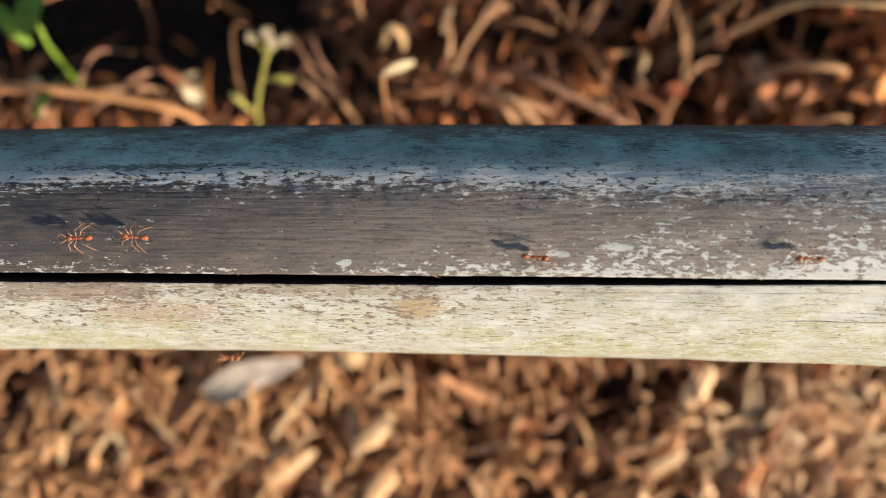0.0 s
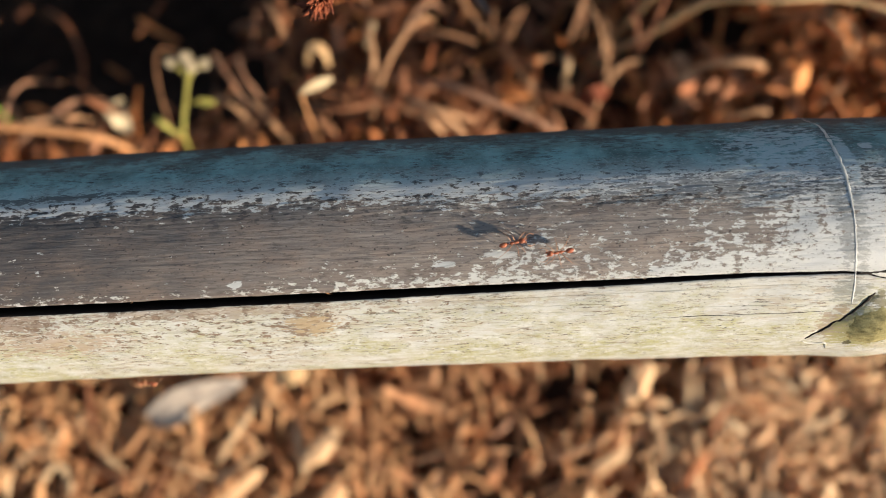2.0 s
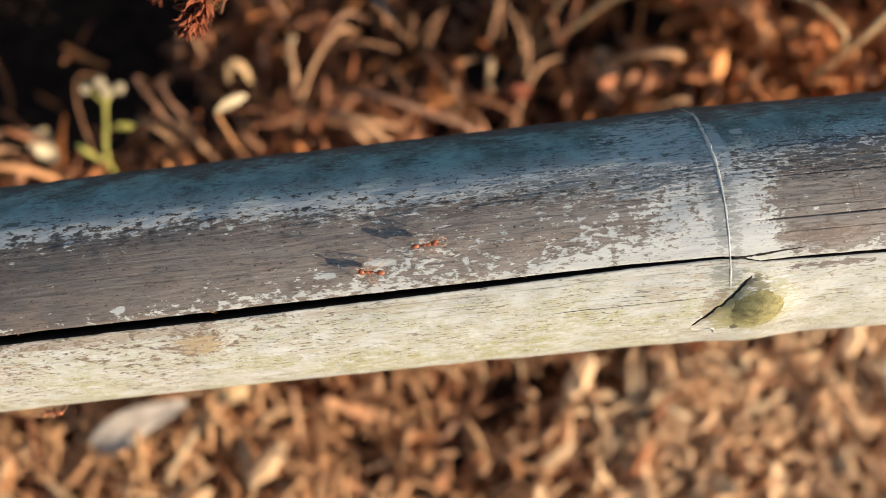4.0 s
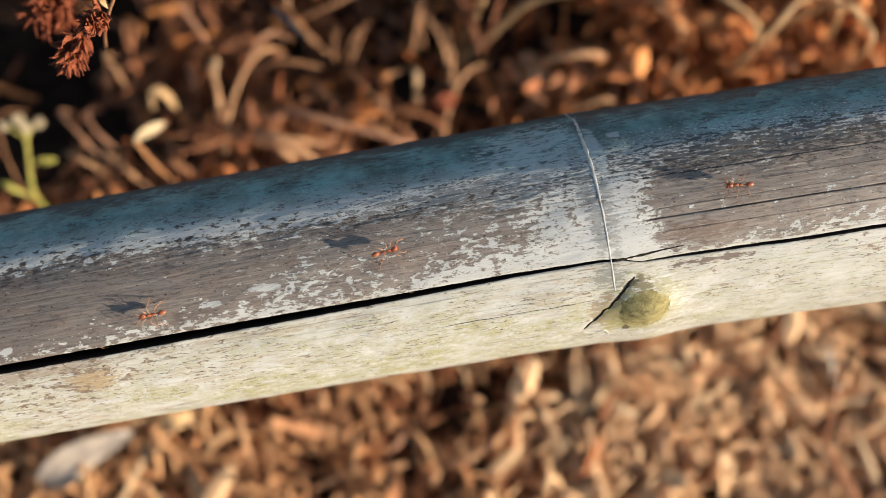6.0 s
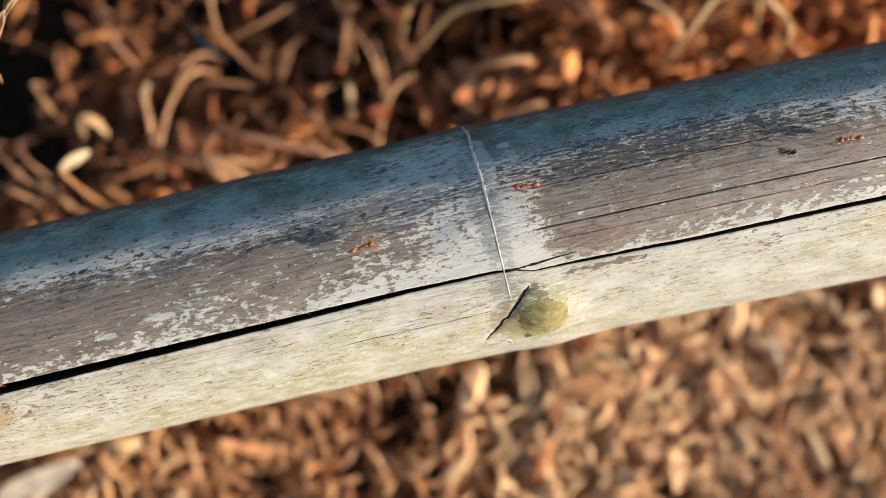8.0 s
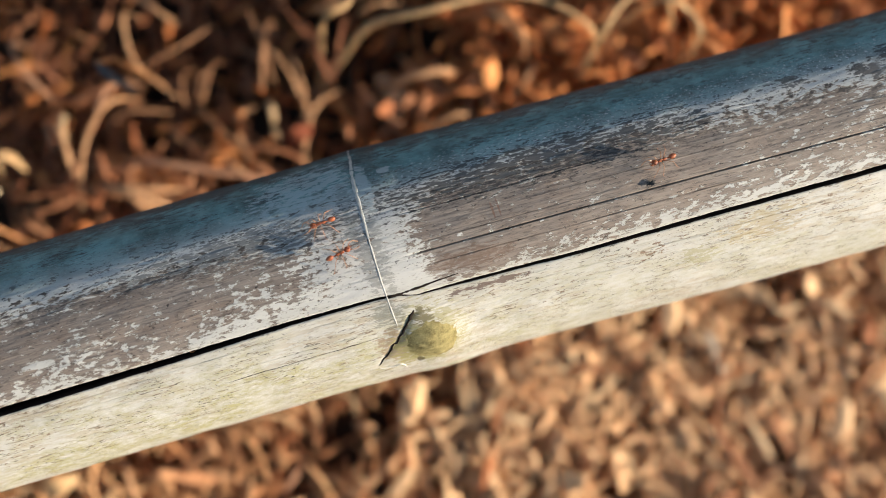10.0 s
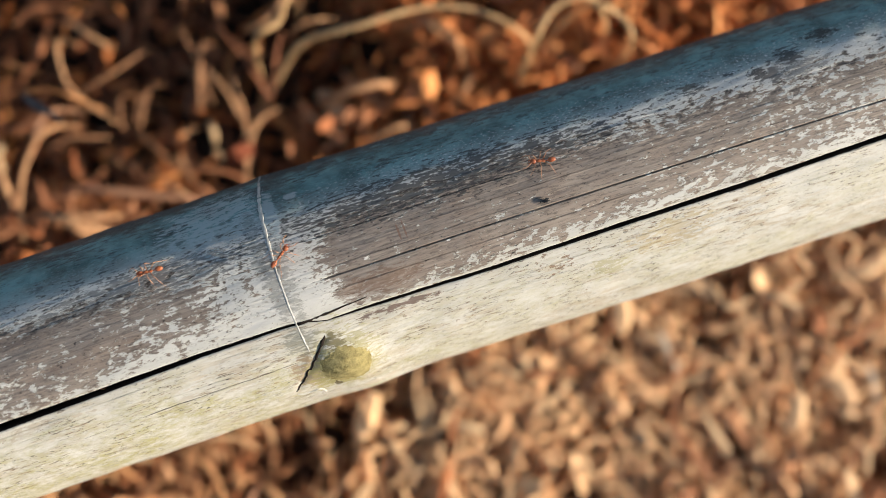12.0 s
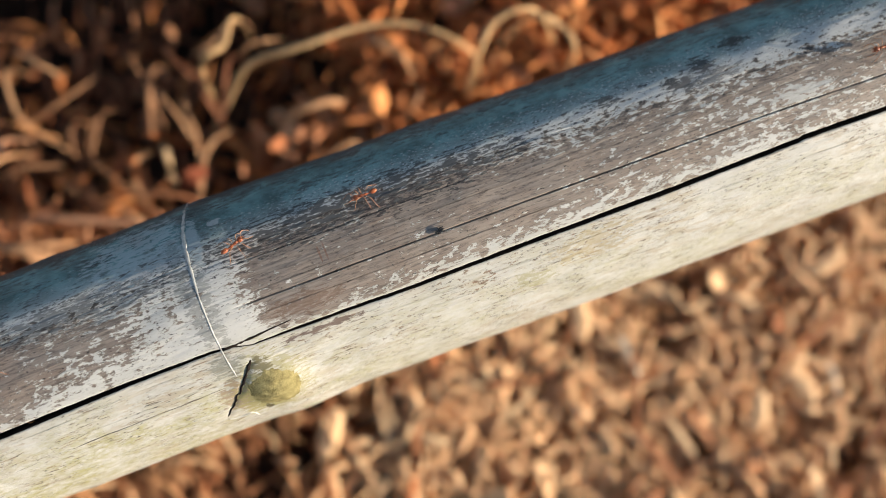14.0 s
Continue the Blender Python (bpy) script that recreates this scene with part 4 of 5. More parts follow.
def build_strands():
    strand("tan", 0.0010, (-0.209, 0.085, 0.017), (-0.194, 0.088, 0.023), (-0.166, 0.091, 0.017), (-0.156, 0.092, -0.018))
    strand("pink", 0.0009, (-0.187, 0.119, -0.014), (-0.192, 0.111, 0.021), (-0.198, 0.099, 0.027), (-0.206, 0.084, 0.021))
    strand("pink", 0.0012, (-0.204, 0.075, 0.015), (-0.184, 0.088, 0.021), (-0.165, 0.101, 0.015), (-0.157, 0.106, -0.020))
    strand("brown", 0.0007, (-0.116, 0.134, -0.010), (-0.116, 0.124, 0.025), (-0.114, 0.102, 0.031), (-0.109, 0.074, 0.025))
    strand("tan", 0.0014, (-0.080, 0.102, 0.007), (-0.064, 0.092, 0.013), (-0.051, 0.075, 0.007), (-0.045, 0.067, -0.028))
    strand("pink", 0.0011, (-0.080, 0.131, -0.028), (-0.076, 0.122, 0.007), (-0.070, 0.108, 0.013), (-0.062, 0.097, 0.007))
    strand("tan", 0.0010, (-0.059, 0.156, -0.010), (-0.054, 0.148, 0.025), (-0.047, 0.135, 0.031), (-0.044, 0.125, 0.025))
    strand("tan", 0.0016, (0.001, 0.133, 0.019), (0.004, 0.116, 0.025), (0.002, 0.100, 0.019))
    strand("pink", 0.0011, (0.046, 0.152, -0.020), (0.039, 0.147, 0.015), (0.029, 0.139, 0.021), (0.019, 0.126, 0.015))
    strand("tan", 0.0016, (0.016, 0.088, -0.006), (0.025, 0.086, 0.029), (0.042, 0.080, 0.035), (0.059, 0.075, 0.029))
    strand("tan", 0.0016, (0.023, 0.089, -0.010), (0.028, 0.083, 0.025), (0.034, 0.076, 0.031), (0.042, 0.068, 0.025))
    strand("tan", 0.0011, (0.095, 0.082, -0.034), (0.095, 0.091, 0.001), (0.095, 0.105, 0.006), (0.100, 0.113, 0.006), (0.111, 0.116, 0.001))
    strand("tan", 0.0010, (0.078, 0.096, -0.018), (0.083, 0.089, 0.017), (0.091, 0.079, 0.023), (0.098, 0.070, 0.017))
    strand("tan", 0.0010, (0.122, 0.154, -0.020), (0.126, 0.145, 0.015), (0.134, 0.124, 0.021), (0.136, 0.107, 0.015))
    strand("tan", 0.0012, (0.161, 0.109, 0.011), (0.145, 0.104, 0.016), (0.132, 0.087, 0.016), (0.126, 0.071, 0.011), (0.122, 0.063, -0.024))
    strand("brown", 0.0008, (0.077, 0.126, 0.011), (0.085, 0.136, 0.017), (0.094, 0.144, 0.011))
    strand("brown", 0.0008, (0.055, 0.119, 0.005), (0.061, 0.109, 0.011), (0.069, 0.098, 0.005))
    strand("pink", 0.0011, (-0.013, 0.193, -0.018), (-0.011, 0.184, 0.017), (-0.006, 0.164, 0.023), (0.002, 0.147, 0.017))
    strand("rust", 0.0010, (-0.003, 0.191, -0.018), (0.000, 0.182, 0.017), (0.006, 0.161, 0.023), (0.010, 0.154, 0.017))
    strand("brown", 0.0016, (0.134, 0.165, -0.018), (0.130, 0.156, 0.017), (0.122, 0.136, 0.023), (0.116, 0.120, 0.017))
    strand("rust", 0.0009, (0.147, 0.161, -0.016), (0.149, 0.152, 0.019), (0.154, 0.136, 0.025), (0.155, 0.118, 0.019))
    strand("tan", 0.0011, (0.244, 0.131, -0.000), (0.250, 0.123, 0.035), (0.258, 0.113, 0.041), (0.268, 0.102, 0.035))
    strand("tan", 0.0014, (0.247, 0.071, 0.021), (0.262, 0.080, 0.027), (0.272, 0.091, 0.021), (0.279, 0.098, -0.014))
    strand("tan", 0.0011, (0.233, 0.071, -0.010), (0.225, 0.071, 0.025), (0.215, 0.072, 0.031), (0.199, 0.069, 0.025))
    strand("tan", 0.0015, (0.022, 0.088, 0.039), (0.038, 0.078, 0.045), (0.053, 0.066, 0.039))
    strand("tan", 0.0011, (0.041, 0.144, -0.016), (0.034, 0.137, 0.019), (0.021, 0.125, 0.024), (0.009, 0.105, 0.024), (0.001, 0.082, 0.019))
    strand("brown", 0.0010, (0.027, 0.127, 0.017), (0.044, 0.127, 0.023), (0.063, 0.122, 0.017))
    strand("brown", 0.0010, (0.072, 0.130, -0.026), (0.077, 0.121, 0.009), (0.089, 0.101, 0.015), (0.098, 0.083, 0.009))
    strand("pink", 0.0009, (-0.093, 0.130, -0.020), (-0.088, 0.123, 0.015), (-0.077, 0.107, 0.021), (-0.070, 0.093, 0.015))
    strand("tan", 0.0009, (-0.088, 0.099, 0.019), (-0.077, 0.092, 0.025), (-0.066, 0.082, 0.019))
    strand("tan", 0.0011, (0.055, 0.194, -0.022), (0.053, 0.185, 0.013), (0.051, 0.168, 0.018), (0.053, 0.152, 0.018), (0.068, 0.130, 0.013))
    strand("brown", 0.0010, (0.045, 0.150, -0.020), (0.055, 0.151, 0.015), (0.077, 0.155, 0.021), (0.101, 0.165, 0.015))
    strand("brown", 0.0009, (0.097, 0.153, -0.024), (0.093, 0.144, 0.011), (0.083, 0.126, 0.017), (0.079, 0.122, 0.011))
    strand("brown", 0.0009, (0.077, 0.153, -0.024), (0.075, 0.144, 0.011), (0.072, 0.128, 0.017), (0.071, 0.125, 0.011))
    strand("brown", 0.0010, (0.120, 0.177, -0.018), (0.121, 0.167, 0.017), (0.124, 0.145, 0.023), (0.124, 0.122, 0.017))
    strand("rust", 0.0010, (0.138, 0.172, -0.014), (0.141, 0.163, 0.021), (0.151, 0.134, 0.027), (0.155, 0.112, 0.021))
    strand("rust", 0.0010, (0.178, 0.154, -0.014), (0.174, 0.146, 0.021), (0.165, 0.129, 0.027), (0.156, 0.112, 0.021))
    strand("tan", 0.0010, (0.156, 0.147, 0.041), (0.170, 0.148, 0.047), (0.185, 0.158, 0.041), (0.192, 0.163, 0.006))
    strand("tan", 0.0009, (0.180, 0.141, 0.035), (0.190, 0.142, 0.041), (0.205, 0.141, 0.035))
    strand("tan", 0.0011, (0.137, 0.144, -0.024), (0.138, 0.134, 0.011), (0.139, 0.118, 0.016), (0.136, 0.099, 0.016), (0.130, 0.080, 0.011))
    strand("tan", 0.0011, (0.059, 0.199, 0.005), (0.070, 0.184, 0.011), (0.079, 0.174, 0.005))
    strand("pale", 0.0019, (0.116, 0.118, -0.001), (0.117, 0.110, 0.005), (0.115, 0.103, -0.001))
    strand("pale", 0.0019, (0.114, 0.100, -0.001), (0.115, 0.097, 0.005), (0.116, 0.093, -0.001))
    strand("pale", 0.0021, (0.004, 0.139, 0.011), (0.002, 0.131, 0.017), (-0.000, 0.124, 0.011))
    strand("tan", 0.0009, (0.248, 0.126, 0.045), (0.261, 0.110, 0.051), (0.265, 0.100, 0.045), (0.269, 0.092, 0.010))
    strand("pale", 0.0026, (-0.226, -0.059, 0.004), (-0.223, -0.078, 0.008), (-0.222, -0.098, 0.004))
    strand("pale", 0.0020, (-0.204, -0.070, 0.004), (-0.198, -0.087, 0.008), (-0.193, -0.094, 0.004))
    strand("rust", 0.0013, (-0.172, -0.055, 0.007), (-0.170, -0.075, 0.011), (-0.168, -0.092, 0.007))
    strand("pale", 0.0019, (-0.169, -0.094, 0.005), (-0.161, -0.105, 0.009), (-0.141, -0.124, 0.005))
    strand("pale", 0.0022, (-0.204, -0.134, 0.006), (-0.201, -0.117, 0.009), (-0.190, -0.106, 0.010), (-0.184, -0.117, 0.009), (-0.184, -0.134, 0.006))
    strand("pale", 0.0020, (-0.223, -0.126, 0.004), (-0.218, -0.110, 0.008), (-0.204, -0.098, 0.008), (-0.192, -0.093, 0.004))
    strand("pale", 0.0020, (-0.064, -0.060, 0.008), (-0.075, -0.078, 0.012), (-0.090, -0.097, 0.012), (-0.099, -0.111, 0.008))
    strand("pale", 0.0020, (-0.048, -0.086, 0.005), (-0.037, -0.079, 0.009), (-0.023, -0.072, 0.005))
    strand("pale", 0.0027, (-0.054, -0.088, 0.004), (-0.052, -0.105, 0.008), (-0.050, -0.124, 0.004))
    strand("tan", 0.0017, (-0.022, -0.060, 0.006), (-0.020, -0.080, 0.010), (-0.019, -0.099, 0.006))
    strand("pale", 0.0024, (-0.101, -0.132, 0.004), (-0.096, -0.118, 0.008), (-0.079, -0.116, 0.004))
    strand("tan", 0.0016, (0.009, -0.120, 0.004), (0.028, -0.114, 0.008), (0.048, -0.113, 0.004))
    strand("tan", 0.0015, (0.049, -0.113, 0.002), (0.061, -0.114, 0.006), (0.073, -0.116, 0.002))
    strand("tan", 0.0018, (0.028, -0.061, 0.004), (0.028, -0.067, 0.008), (0.029, -0.076, 0.004))
    strand("pink", 0.0017, (0.057, -0.107, 0.004), (0.065, -0.102, 0.008), (0.073, -0.095, 0.004))
    strand("tan", 0.0016, (0.080, -0.129, 0.006), (0.084, -0.125, 0.010), (0.089, -0.120, 0.006))
    strand("tan", 0.0018, (0.085, -0.141, 0.004), (0.094, -0.137, 0.008), (0.105, -0.134, 0.004))
    strand("pale", 0.0020, (0.134, -0.090, 0.004), (0.136, -0.097, 0.008), (0.138, -0.103, 0.004))
    strand("tan", 0.0018, (0.149, -0.074, 0.001), (0.153, -0.092, 0.008), (0.160, -0.109, 0.004))
    strand("pale", 0.0024, (0.177, -0.071, 0.004), (0.175, -0.090, 0.008), (0.170, -0.108, 0.004))
    strand("pale", 0.0022, (0.197, -0.086, 0.007), (0.187, -0.097, 0.011), (0.175, -0.107, 0.007))
    strand("pale", 0.0024, (0.188, -0.096, 0.008), (0.199, -0.105, 0.012), (0.209, -0.114, 0.008))
    strand("pale", 0.0029, (0.154, -0.131, 0.004), (0.160, -0.123, 0.008), (0.170, -0.114, 0.004))
    strand("tan", 0.0017, (0.009, -0.078, 0.003), (0.022, -0.082, 0.007), (0.039, -0.094, 0.003))
    strand("tan", 0.0018, (0.109, -0.081, 0.004), (0.115, -0.084, 0.008), (0.121, -0.088, 0.004))
    strand("pale", 0.0026, (0.182, -0.074, 0.004), (0.181, -0.090, 0.008), (0.176, -0.104, 0.004))
    strand("pale", 0.0026, (0.150, -0.092, 0.004), (0.154, -0.101, 0.008), (0.158, -0.111, 0.004))
    strand("pale", 0.0027, (0.224, -0.072, 0.006), (0.233, -0.084, 0.010), (0.243, -0.091, 0.006))
    strand("pale", 0.0027, (0.241, -0.071, 0.005), (0.244, -0.081, 0.009), (0.247, -0.092, 0.005))
    strand("pale", 0.0024, (0.209, -0.072, 0.004), (0.210, -0.083, 0.008), (0.213, -0.095, 0.004))
    strand("pale", 0.0022, (0.233, -0.119, 0.005), (0.246, -0.111, 0.009), (0.263, -0.107, 0.005))
    strand("pale", 0.0022, (0.214, -0.137, 0.004), (0.219, -0.132, 0.008), (0.225, -0.125, 0.004))
    strand("pale", 0.0026, (0.256, -0.143, 0.004), (0.258, -0.154, 0.008), (0.261, -0.168, 0.004))
    strand("white", 0.0026, (0.330, -0.089, 0.006), (0.329, -0.108, 0.010), (0.331, -0.124, 0.006))
    strand("pale", 0.0026, (0.334, -0.141, 0.006), (0.339, -0.162, 0.010), (0.345, -0.183, 0.006))
    strand("pale", 0.0022, (0.347, -0.152, 0.005), (0.353, -0.146, 0.009), (0.360, -0.136, 0.005))
    strand("pale", 0.0022, (0.352, -0.118, 0.004), (0.345, -0.129, 0.008), (0.320, -0.125, 0.004))
    strand("tan", 0.0018, (0.370, -0.108, 0.004), (0.361, -0.103, 0.008), (0.350, -0.101, 0.004))
    strand("pale", 0.0024, (0.285, -0.112, 0.004), (0.293, -0.105, 0.008), (0.303, -0.099, 0.004))
    strand("pale", 0.0022, (0.174, -0.122, 0.004), (0.178, -0.137, 0.008), (0.178, -0.147, 0.004))
    strand("tan", 0.0017, (0.234, -0.149, 0.004), (0.243, -0.141, 0.008), (0.250, -0.132, 0.004))
    strand("pale", 0.0026, (0.289, -0.144, 0.004), (0.294, -0.152, 0.008), (0.299, -0.164, 0.004))
    strand("white", 0.0024, (0.449, -0.158, 0.004), (0.447, -0.173, 0.008), (0.444, -0.190, 0.004))
    strand("pale", 0.0026, (0.422, -0.112, 0.008), (0.423, -0.122, 0.012), (0.422, -0.134, 0.008))
    strand("pale", 0.0022, (0.396, -0.092, 0.010), (0.406, -0.100, 0.014), (0.418, -0.113, 0.010))
    strand("pale", 0.0019, (0.369, -0.077, 0.010), (0.370, -0.090, 0.014), (0.376, -0.095, 0.014), (0.390, -0.095, 0.010))
    strand("pale", 0.0026, (0.338, -0.136, 0.006), (0.338, -0.161, 0.010), (0.346, -0.179, 0.006))
    strand("pale", 0.0022, (0.368, -0.162, 0.004), (0.362, -0.185, 0.008), (0.354, -0.206, 0.004))
    strand("tan", 0.0020, (0.437, -0.143, 0.004), (0.422, -0.148, 0.008), (0.405, -0.161, 0.004))
    strand("pale", 0.0022, (0.423, -0.200, 0.004), (0.427, -0.211, 0.008), (0.422, -0.228, 0.004))
    strand("pale", 0.0022, (0.249, -0.116, 0.004), (0.260, -0.106, 0.008), (0.271, -0.103, 0.004))
    strand("rust", 0.0018, (0.378, -0.146, 0.006), (0.392, -0.140, 0.010), (0.406, -0.137, 0.006))


def build_plants():
    stem("dry_stick", [(-0.30, 0.088, 0.035), (-0.2314, 0.0844, 0.05), (-0.2048, 0.0829, 0.052), (-0.1724, 0.0794, 0.05), (-0.1429, 0.0741, 0.045), (-0.134, 0.070, 0.030), (-0.130, 0.066, -0.01)], 0.0034, STICK, "thick orange-brown dry stick lying over dark soil", "stick")
    # arched pale stem and the loops beside it
    stem("arched_stem", [(0.135, 0.118, -0.045), (0.163, 0.122, 0.02), (0.184, 0.127, 0.055), (0.2147, 0.1219, 0.068), (0.249, 0.1205, 0.068), (0.2768, 0.1092, 0.068), (0.2988, 0.0876, 0.060), (0.305, 0.078, 0.0)], 0.0022, TAN, "long arched pale tan dry stem over dead grass", "dry stem", 26)
    stem("arched_stem", [(0.148, 0.128, -0.06), (0.1594, 0.1358, 0.05), (0.1751, 0.1396, 0.06), (0.1859, 0.1552, 0.05), (0.19, 0.18, -0.08)], 0.0021, TAN, "short bent tan dry stem", "dry stem", 18)
    stem("looped_stem", [(0.292, 0.070, -0.01), (0.2977, 0.0836, 0.07), (0.3124, 0.0957, 0.08), (0.3331, 0.0945, 0.078), (0.350, 0.085, 0.04), (0.356, 0.08, -0.01)], 0.0020, TAN, "looping tan dry stem bending back down", "dry stem", 22)
    stem("looped_stem", [(0.322, 0.100, -0.01), (0.3285, 0.0913, 0.078), (0.3423, 0.0814, 0.08), (0.3476, 0.0665, 0.07), (0.349, 0.060, -0.01)], 0.0019, TAN, "looping tan dry stem bending back down", "dry stem", 22)
    for pts, half, mat, text in (
            ([(0.030, 0.102, 0.01), (0.045, 0.0957, 0.030), (0.0692, 0.0842, 0.032), (0.0997, 0.0699, 0.028), (0.112, 0.064, 0.01)], 0.0021, PINK, "long thin pinkish-brown dry stick"),
            ([(0.005, 0.094, 0.004), (0.0153, 0.0893, 0.015), (0.0316, 0.0813, 0.016), (0.0495, 0.0724, 0.014), (0.06, 0.067, 0.004)], 0.0025, STALK, "brown dry stalk piece over dead grass"),
            ([(0.188, 0.102, 0.01), (0.1995, 0.1007, 0.03), (0.2193, 0.0983, 0.03), (0.232, 0.096, 0.008)], 0.0023, STALK, "brown dry stalk piece over dead grass"),
            ([(0.093, -0.120, 0.006), (0.1027, -0.1167, 0.013), (0.1238, -0.1086, 0.014), (0.130, -0.106, 0.006)], 0.0026, STALK, "thick tan dry stalk piece on litter")):
        stem("dry_stalk", pts, half, mat, text, "dry stalk", 14, 0.8)
    # the little white-flowered herb
    herb = thing("flowering_herb", "small herb with white flower head and yellow-green leaves", "wild plant", at=pose(-0.108, 0.064, -0.02))
    o = Vector((-0.108, 0.064, -0.02))
    pts = curve_points([(-0.108, 0.064, -0.02), (-0.1018, 0.0736, 0.030), (-0.0951, 0.0923, 0.046), (-0.0885, 0.1046, 0.058)], 16)
    part("stalk", *sweep([p - o for p in pts], [0.0010] * 16, [0.0010] * 16, (1, 0, 0), 7), YELLOW, herb)
    rng = random.Random(3)
    for cx, cy, size in ((-0.0978, 0.1078, 0.0030), (-0.0892, 0.1091, 0.0036), (-0.0866, 0.1043, 0.0032), (-0.0807, 0.1064, 0.0030)):
        c = Vector((cx, cy, 0.0600 + rng.uniform(-0.002, 0.002)))
        part("flower_stalk", *sweep([p - o for p in curve_points([pts[13], (pts[13] + c) / 2 + Vector((0, 0.001, 0.001)), c], 6)], [0.0005] * 6, [0.0005] * 6, (1, 0, 0), 6), YELLOW, herb)
        for k in range(6):
            a = k * 1.047 + rng.uniform(-0.2, 0.2)
            way = Vector((math.cos(a), math.sin(a), 0.25))
            part("petal", *sweep([c - o + way * (size * f) + Vector((0, 0, 0.3 * size * math.sin(3 * f))) for f in (0.0, 0.35, 0.7, 1.0)], [0.0006, 0.0012, 0.0013, 0.0005], [0.00035] * 4, (0, 0, 1), 6, 0.3), PETAL, herb)
    for tip, at, w in (((-0.0771, 0.0873, 0.055), (-0.0949, 0.0891, 0.044), 0.0024), ((-0.1143, 0.0841, 0.040), (-0.1021, 0.0735, 0.030), 0.0018)):
        path = curve_points([at, (Vector(at) + Vector(tip)) / 2 + Vector((0, 0, 0.004)), tip], 9)
        part("leaf", *sweep([p - o for p in path], [w * q for q in (0.25, 0.3, 0.4, 0.6, 0.85, 1.0, 0.95, 0.6, 0.15)], [0.00025] * 9, (0.4, -0.5, 0.7), 8, 0.2), YELLOW, herb)
    # a second green sprout
    sprout = thing("green_sprout", "fresh green sprout with rounded leaves", "wild plant", at=pose(-0.21, 0.09, -0.02))
    o = Vector((-0.21, 0.09, -0.02))
    part("stalk", *sweep([Vector((0, 0, 0)), Vector((0.001, 0.004, 0.03)), Vector((0.004, 0.016, 0.07)), Vector((0.006, 0.027, 0.09))], [0.0012] * 4, [0.0012] * 4, (1, 0, 0), 7), GREEN, sprout)
    for tip, at, w in (((-0.1975, 0.126, 0.075), (-0.2085, 0.106, 0.068), 0.0065), ((-0.2023, 0.066, 0.07), (-0.209, 0.094, 0.03), 0.004), ((-0.222, 0.121, 0.07), (-0.209, 0.103, 0.062), 0.005)):
        pts = curve_points([at, (Vector(at) + Vector(tip)) / 2 + Vector((0, 0, 0.003)), tip], 10)
        part("leaf", *sweep([p - o for p in pts], [w * (0.1 + 0.9 * math.sin(math.pi * (i + 0.5) / 10.2)) for i in range(10)], [0.0003] * 10, (0, 0, 1), 8, 0.15), GREEN, sprout)
    # rust-red dried flower heads on a stalk that reach up beside the pole
    dry = thing("dried_flower", "rust-red dried flower heads on a thin stalk", "dried flower", at=pose(0.02, 0.195, -0.075))
    o = Vector((0.02, 0.195, -0.075))
    main = curve_points([(0.02, 0.195, -0.075), (0.032, 0.160, 0.10), (0.0255, 0.118, 0.205), (0.0188, 0.1004, 0.216), (0.0095, 0.0940, 0.205), (0.0033, 0.0926, 0.190)], 24)
    part("stalk", *sweep([p - o for p in main], [0.0006] * 24, [0.0006] * 24, (1, 0, 0), 7), BROWN, dry)
    for at, tip in ((14, (0.0225, 0.1035, 0.2200)), (16, (0.0118, 0.1000, 0.2140)), (13, (0.0275, 0.1080, 0.2180))):
        path = curve_points([main[at], (main[at] + Vector(tip)) / 2 + Vector((0, 0, 0.001)), tip], 7)
        part("dry_leaf", *sweep([p - o for p in path], [0.0003, 0.0007, 0.0010, 0.0011, 0.0009, 0.0006, 0.0002], [0.0002] * 7, (0.2, 0.1, 1), 6, 0.5), TAN, dry, "small curled pale dry leaf")
    # the heads: middle, length of a bract, the way they droop, how loosely, how many
    for c, size, droop, loose, count in (((0.0142, 0.0924, 0.2190), 0.0072, (-0.3, -0.3, 0.2), 0.8, 110), ((0.0018, 0.0920, 0.2060), 0.0105, (-0.5, -0.75, 0.05), 0.45, 220), ((-0.0155, 0.1240, 0.1700), 0.0150, (-0.3, -0.5, 0.2), 0.7, 260)):
        c, droop = Vector(c), Vector(droop).normalized()
        side = curve_points([main[17], (main[17] + c) / 2 + Vector((0, 0, -0.003)), c], 8)
        part("side_stalk", *sweep([p - o for p in side], [0.0004] * 8, [0.0004] * 8, (1, 0, 0), 6), BROWN, dry)
        bracts = []
        for _ in range(count):
            way = (droop + Vector((rng.gauss(0, loose), rng.gauss(0, loose), rng.gauss(0, loose)))).normalized()
            base = c - o + droop * (size * rng.uniform(-0.1, 0.75)) + way * (size * 0.08)
            ln = size * rng.uniform(0.35, 0.75)
            bend = Vector((rng.gauss(0, 0.25), rng.gauss(0, 0.25), rng.gauss(0, 0.25))) * ln
            bracts.append(sweep(curve_points([base, base + way * ln * 0.5 + bend * 0.6, base + way * ln + bend * 0.3], 5), [0.0004, 0.0009, 0.0010, 0.0007, 0.0001], [0.00018] * 5, (rng.gauss(0, 1), rng.gauss(0, 1), rng.gauss(0, 1)), 6, 0.4))
        part("flower_head", *joined(*bracts), RUST, dry, "shrivelled rust-red flower head")
    # single leaves that stand out
    leaf("fallen_petal", [(-0.0300, 0.0849, 0.075), (-0.0219, 0.0885, 0.078), (-0.0137, 0.0913, 0.076)], 0.0036, PETAL, "cream-white petal caught on a dry stalk", "petal", 0.2, up=(0.5, -0.75, 0.5))
